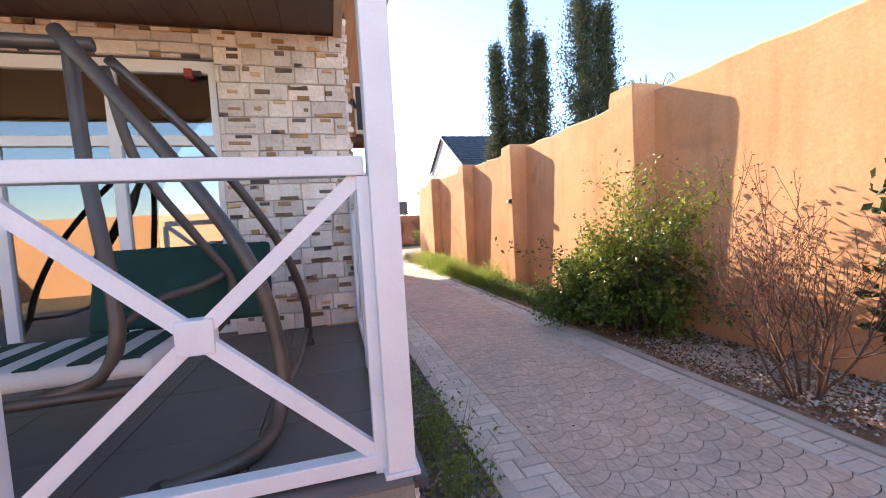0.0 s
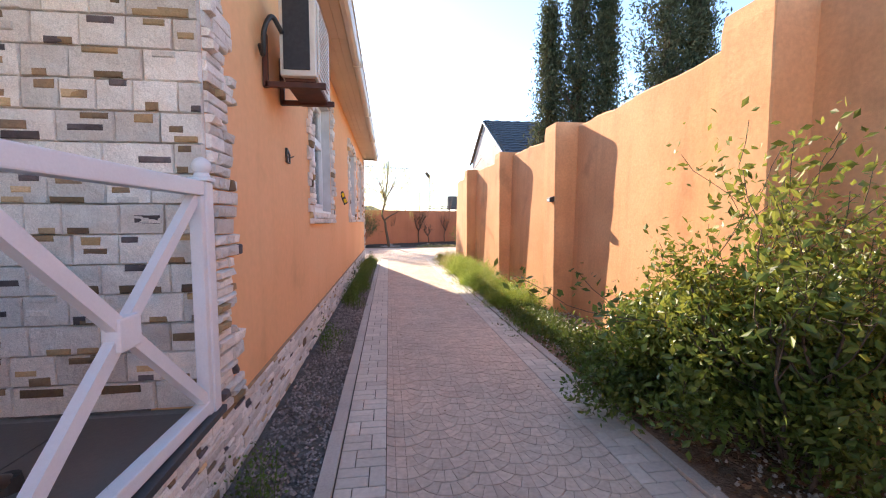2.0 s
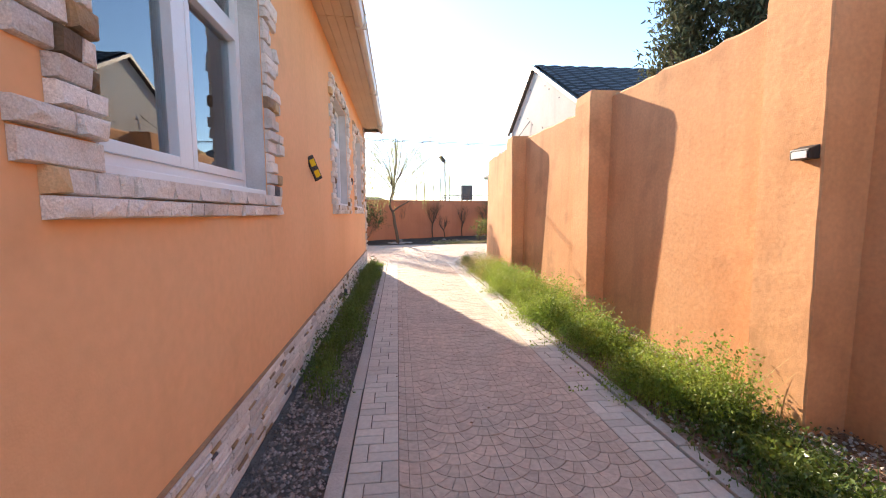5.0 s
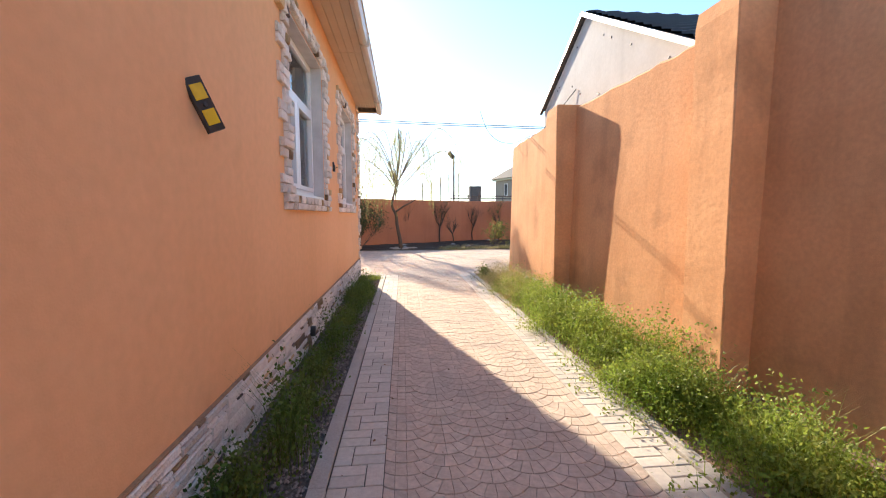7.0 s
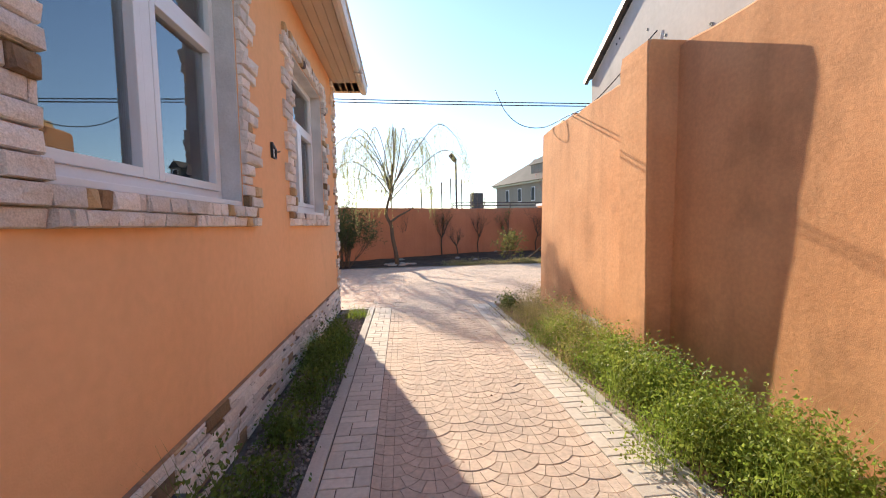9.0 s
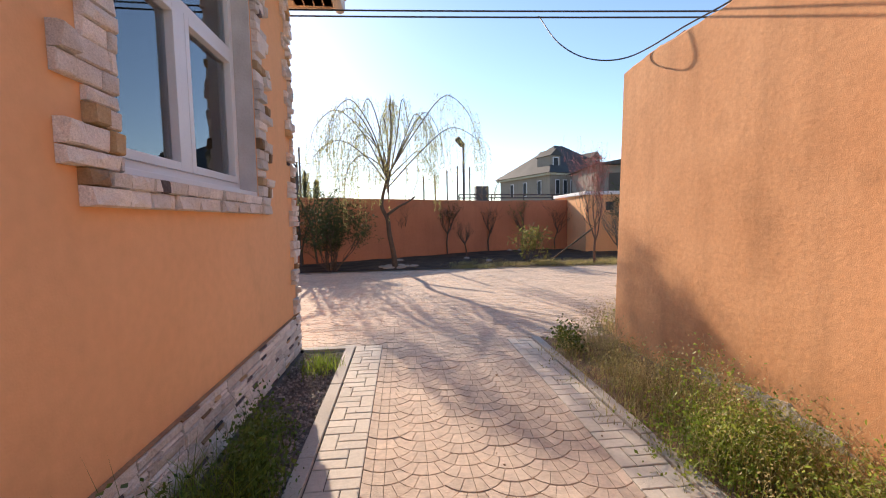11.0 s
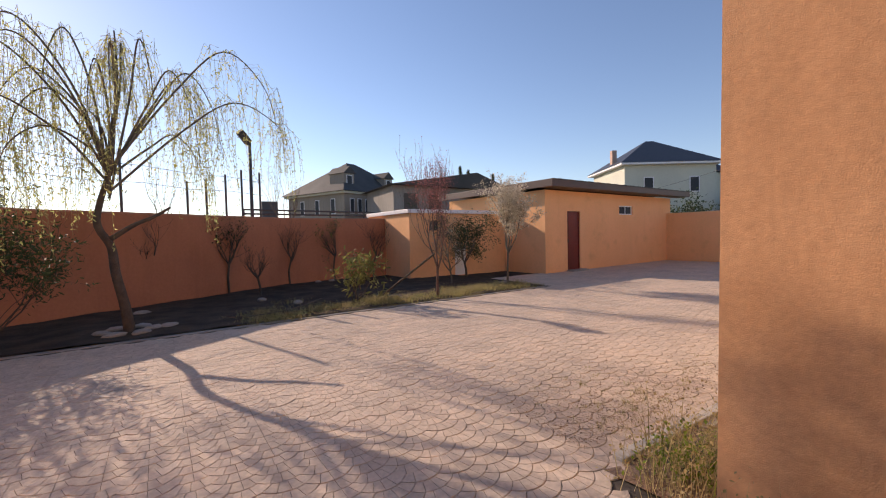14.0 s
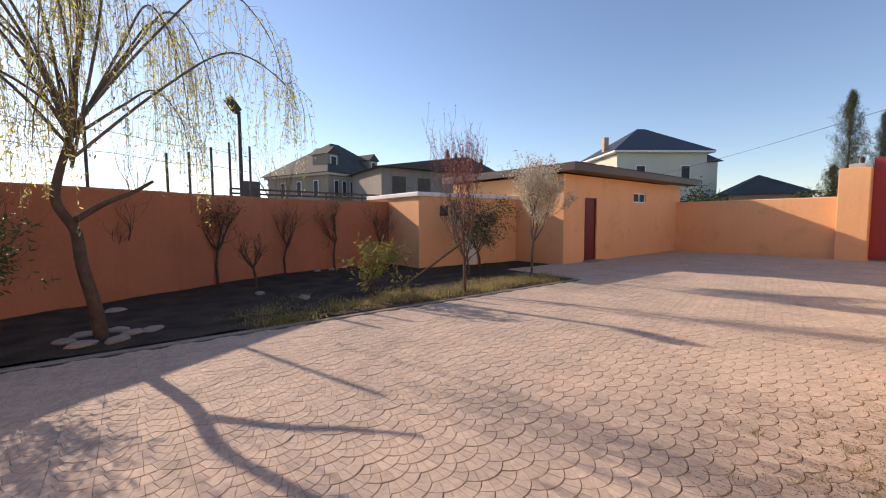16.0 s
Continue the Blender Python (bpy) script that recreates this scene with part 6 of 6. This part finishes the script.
lp = np.c_[3.4 + np.abs(rng.normal(0, 1.3, n)), 13.2 + np.abs(rng.normal(0, 0.45, n)), np.full(n, 0.008)]
v, f = leaf_quads(lp, 0.02, 0.2, 0.08)
tagged(arrays("needle_litter", v, f, LEAF_DRY), "dry brown needles drifted on the courtyard pavers", "leaves", kind="stuff")

# bare patches where the plaster has come off the foot of the boundary wall
rn = random.Random(17)
for py, pz, w, h in ((11.1, 0.1, 0.12, 0.05), (10.6, 0.13, 0.2, 0.06), (10.3, 0.1, 0.16, 0.05)):
    bm = bmesh.new()
    ring = []
    for k in range(18):
        a = k / 18 * math.tau
        q = 1 + 0.6 * noise.noise((math.cos(a) * 1.7, math.sin(a) * 1.7, py * 3)) + rn.uniform(-0.1, 0.1)
        ring.append((math.cos(a) * w * q, math.sin(a) * h * q))
    face = [bm.verts.new((-0.004, y, z)) for y, z in ring]
    rim = [bm.verts.new((0.012, y * 1.06, z * 1.06)) for y, z in ring]
    bm.faces.new(face[::-1])
    for k in range(18):
        bm.faces.new((face[k], face[(k + 1) % 18], rim[(k + 1) % 18], rim[k]))
    ob = part("bare_patch", bm, KERB, wall_east, "pale bare patch of broken plaster")
    ob.matrix_basis = pose(wall_x(py) - 0.044 + 0.024 * pz, py, pz, 0, 1.6, 0)

# ---- stone cladding pieces ----
rs = random.Random(21)
clad(wall_front, (0.0, FY, 0.46), 180, 1.03, 0.46, 2.98, rs, 0.14, 0.026, lens=(0.15, 0.19, 0.24, 0.3), small=True)
clad(wall_front, (-1.03, FY, 2.745), 180, 2.2, 2.745, 2.98, rs, 0.115, 0.022)
clad(plinth, (0.008, YARD_Y, 0.0), -90, YARD_Y - FY, 0.0, 0.37, rs, 0.074, 0.02, lens=(0.16, 0.22, 0.28, 0.32))
clad(plinth, (0.008, FY, 0.0), -90, 2.4, 0.0, 0.42, rs, 0.07, 0.02, lens=(0.16, 0.22, 0.28))
quoins(wall_side, FY, 1, 0.386, 3.5, rs, 0.22, 0.30)
quoins(wall_side, YARD_Y, -1, 0.386, 3.5, rs, 0.08, 0.19)
# window surrounds: sill course, head course, toothed sides
for i, (a, b) in enumerate(WIN):
    w = bpy.data.objects["window_%d" % (i + 1)]
    cy = (a + b) / 2

    def put(y, z, ln, h, d, kind, w=w, cy=cy):
        ob = new("stone", stone_mesh(ln - 0.003, h - 0.003, d, kind))
        ob.parent = w
        ob.matrix_basis = pose(0.001, y + ln - cy, z - WZ0, 0, 0, -90)
    split_course(put, a, b, WZ0 - 0.13, WZ0, rs, (0.06, 0.1, 0.14, 0.19))
    split_course(put, a, b, WZ1 + 0.001, WZ1 + 0.14, rs, (0.06, 0.1, 0.14, 0.19))
    for s in (0, 1):
        z, k = WZ0, 0
        while z < WZ1 - 0.02:
            h = min(0.15 if k % 2 == 0 else 0.13, WZ1 - z)
            ln = (0.27 if k % 2 == 0 else 0.15) + rs.uniform(-0.015, 0.015)
            inner = a + 0.2 if s == 0 else b - 0.2
            y0 = inner - ln if s == 0 else inner
            split_course(put, y0, y0 + ln, z, z + h, rs, (0.08, 0.12, 0.16, 0.25))
            z += h
            k += 1

# ---- paving pieces ----
FW, FP, FR = 1.3 / 6, 0.105, 0.178     # column width, pitch along a column, radius of the arcs
H = FW / 2


def sag(x):
    return FR - math.sqrt(FR * FR - x * x)


lo_d, hi_d = 0.0, 0.06
for _ in range(40):
    mid_d = (lo_d + hi_d) / 2
    if sag(H + mid_d) < FP / 2 + sag(H - mid_d):
        lo_d = mid_d
    else:
        hi_d = mid_d
OUT, INN = H + lo_d, H - lo_d     # where an arc ends on the neighbour column, and where that one ends on the next arc


def fan_mesh(left, right, cuts=(-1.0, -0.52, 0.03, 0.5, 1.0)):
    """Verts and faces of one curved fan stone, scored into wedges; left and right say whether it interlocks there or is cut straight."""
    def at(f, upper):
        full = (INN if upper else OUT) if (right if f > 0 else left) else H
        x = f * full
        return Vector((x, sag(x) + (FP if upper else 0)))
    vs, fs = [], []
    for a, b in zip(cuts, cuts[1:]):
        m = (a + b) / 2
        o = [at(a, False), at(m, False), at(b, False)]
        if b == 1.0 and right:
            x = (OUT + INN) / 2
            o.append(Vector((x, FP / 2 + sag(FW - x))))
        o += [at(b, True), at(m, True), at(a, True)]
        if a == -1.0 and left:
            x = (OUT + INN) / 2
            o.append(Vector((-x, FP / 2 + sag(FW - x))))
        c = sum(o, Vector((0, 0))) / len(o)
        n, k = len(o), len(vs)
        foot = [p + (c - p) * 0.012 + Vector((0, 0.0012 if i < 3 else 0)) for i, p in enumerate(o)]
        top = [p + (c - p) * 0.06 + Vector((0, 0.0025 if i < 3 else 0)) for i, p in enumerate(o)]
        vs += [(p.x, p.y, -0.009) for p in foot] + [(p.x, p.y, 0.0) for p in top]
        fs += [(k + i, k + (i + 1) % n, k + n + (i + 1) % n, k + n + i) for i in range(n)]
        fs.append(tuple(k + n + i for i in range(n)))
    return vs, fs


SHAPES = {"full": fan_mesh(True, True), "split": fan_mesh(True, True, (-1.0, -0.6, -0.15, 0.35, 1.0)), "left": fan_mesh(False, True), "right": fan_mesh(True, False)}
FANS = {}
for k, (vs, fs) in SHAPES.items():
    me = bpy.data.meshes.new("fan_paver")
    me.from_pydata(vs, [], fs)
    me.materials.append(PAVER)
    FANS[k] = me


def fan_field(parent, x0, x1, y0, y1, near, seed, keep=None):
    """Columns of fans, every other one half a pitch on; those inside near=(x0, x1, y0, y1) are pieces of their own, the rest one mesh."""
    rn = random.Random(seed)
    V, F = [], []
    count, rows, cols = 0, int((y1 - y0) / FP), round((x1 - x0) / FW)
    for r in range(rows):
        for c in range(cols):
            x, y = x0 + (c + 0.5) * FW, y0 + (r + 0.5 * (c % 2)) * FP
            kind = "left" if c == 0 else "right" if c == cols - 1 else rn.choice(("full", "full", "split"))
            if keep and not keep(x, y):
                continue
            dz, tx, ty = rn.uniform(-0.0018, 0.0018), rn.gauss(0, 0.008), rn.gauss(0, 0.008)
            if count < 300 and near[0] <= x <= near[1] and near[2] <= y <= near[3]:
                ob = new("paver", FANS[kind])
                ob.parent = parent
                ob.location = (x, y, dz)
                ob.rotation_euler = (tx, ty, 0)
                count += 1
            else:
                vs, fs = SHAPES[kind]
                o = len(V)
                V += [(x + a, y + b, dz + h + b * tx - a * ty) for a, b, h in vs]
                F += [tuple(i + o for i in q) for q in fs]
    ob = arrays("pavers", V, F, PAVER, parent)
    ob["kind"] = "stuff"


fan_field(path_base, 0.825, 2.125, -5.0, -5.0 + 167.2 * FP, (0.8, 2.2, 1.5, 6.7), 31)
fan_field(court_base, 0.825 - 44 * FW, 0.825 + 89 * FW, -5.0 + 167 * FP, 21.1, (-0.2, 3.2, 13.0, 15.0), 32, lambda x, y: (y < 18.5 or x > 9.5) and (x < 3.3 or y > 12.89 - (x - 3.3) * 0.05))


def band_mesh(w, d):
    bm = bmesh.new()
    g, c = 0.0025, 0.004
    a = [bm.verts.new((x, y, -0.012)) for x, y in ((g, g), (w - g, g), (w - g, d - g), (g, d - g))]
    b = [bm.verts.new((x, y, -0.003)) for x, y in ((g, g), (w - g, g), (w - g, d - g), (g, d - g))]
    t = [bm.verts.new((x, y, 0.0)) for x, y in ((g + c, g + c), (w - g - c, g + c), (w - g - c, d - g - c), (g + c, d - g - c))]
    for p, q in ((a, b), (b, t)):
        for i in range(4):
            bm.faces.new((p[i], p[(i + 1) % 4], q[(i + 1) % 4], q[i]))
    bm.faces.new(t)
    return mesh_of(bm, "band_paver", PAVER_BAND)


BW = 0.262
LONG, TALL = band_mesh(BW * 0.655, 0.0865), band_mesh(BW * 0.345, 0.173)
rn = random.Random(77)
for name, bx in (("paving_band_house", 0.562), ("paving_band_wall", 2.126)):
    band = tagged(boxpart(name, (bx, bx + BW, -9, YARD_Y, -0.0075, -0.006), JOINT), "edge band of pale rectangular pavers", "paving", kind="structure")
    for k in range(100):
        y = YARD_Y - 0.173 * (k + 1)
        flip = k % 2
        bits = ((LONG, 0 if flip else BW * 0.345, 0), (LONG, 0 if flip else BW * 0.345, 0.0865), (TALL, BW * 0.655 if flip else 0, 0))
        for me, dx, dy in bits:
            ob = new("paver", me)
            ob.parent = band
            ob.location = (bx + dx, y + dy, 0.002 + rn.uniform(-0.001, 0.0015))
            ob.rotation_euler = (rn.gauss(0, .003), rn.gauss(0, .003), 0)
# kerb stones
for name, x0, x1, z in (("kerb_house", 0.472, 0.556, 0.014), ("kerb_wall", 2.394, 2.474, 0.016)):
    kb = tagged(boxpart(name, (x0 + .004, x1 - .004, -9, YARD_Y, -0.05, -0.002), JOINT), "row of concrete kerb stones", "kerb", kind="structure")
    me = mesh_of(box(bmesh.new(), 0, x1 - x0, 0.002, 0.988, -0.05, z, 0.006), "kerb_stone", KERB)
    for k in range(18):
        ob = new("kerb_stone", me)
        ob.parent = kb
        ob.location = (x0, YARD_Y - 0.99 * (k + 1), rn.uniform(-0.003, 0.003))
        ob.rotation_euler = (0, 0, rn.gauss(0, 0.002))
kb = tagged(boxpart("kerb_courtyard", (3.4, 19.6, 0, 0.06, -0.05, -0.004), JOINT), "pale kerb of the planting strip", "kerb", kind="structure")
kb.matrix_basis = pose(0, 13.12, 0, 0, 0, -2.7)
me = mesh_of(box(bmesh.new(), 0.004, 0.49, -0.04, 0.04, -0.05, 0.025, 0.008), "kerb_stone", KERB)
for k in range(32):
    ob = new("kerb_stone", me)
    ob.parent = kb
    ob.location = (3.45 + k * 0.495, 0.05, rn.uniform(-0.003, 0.004))
end = tagged(boxpart("kerb_end", (0.06, 0.56, YARD_Y - 0.09, YARD_Y - 0.01, -0.05, 0.012, 0.006), KERB), "short kerb closing the gravel strip", "kerb", kind="structure")
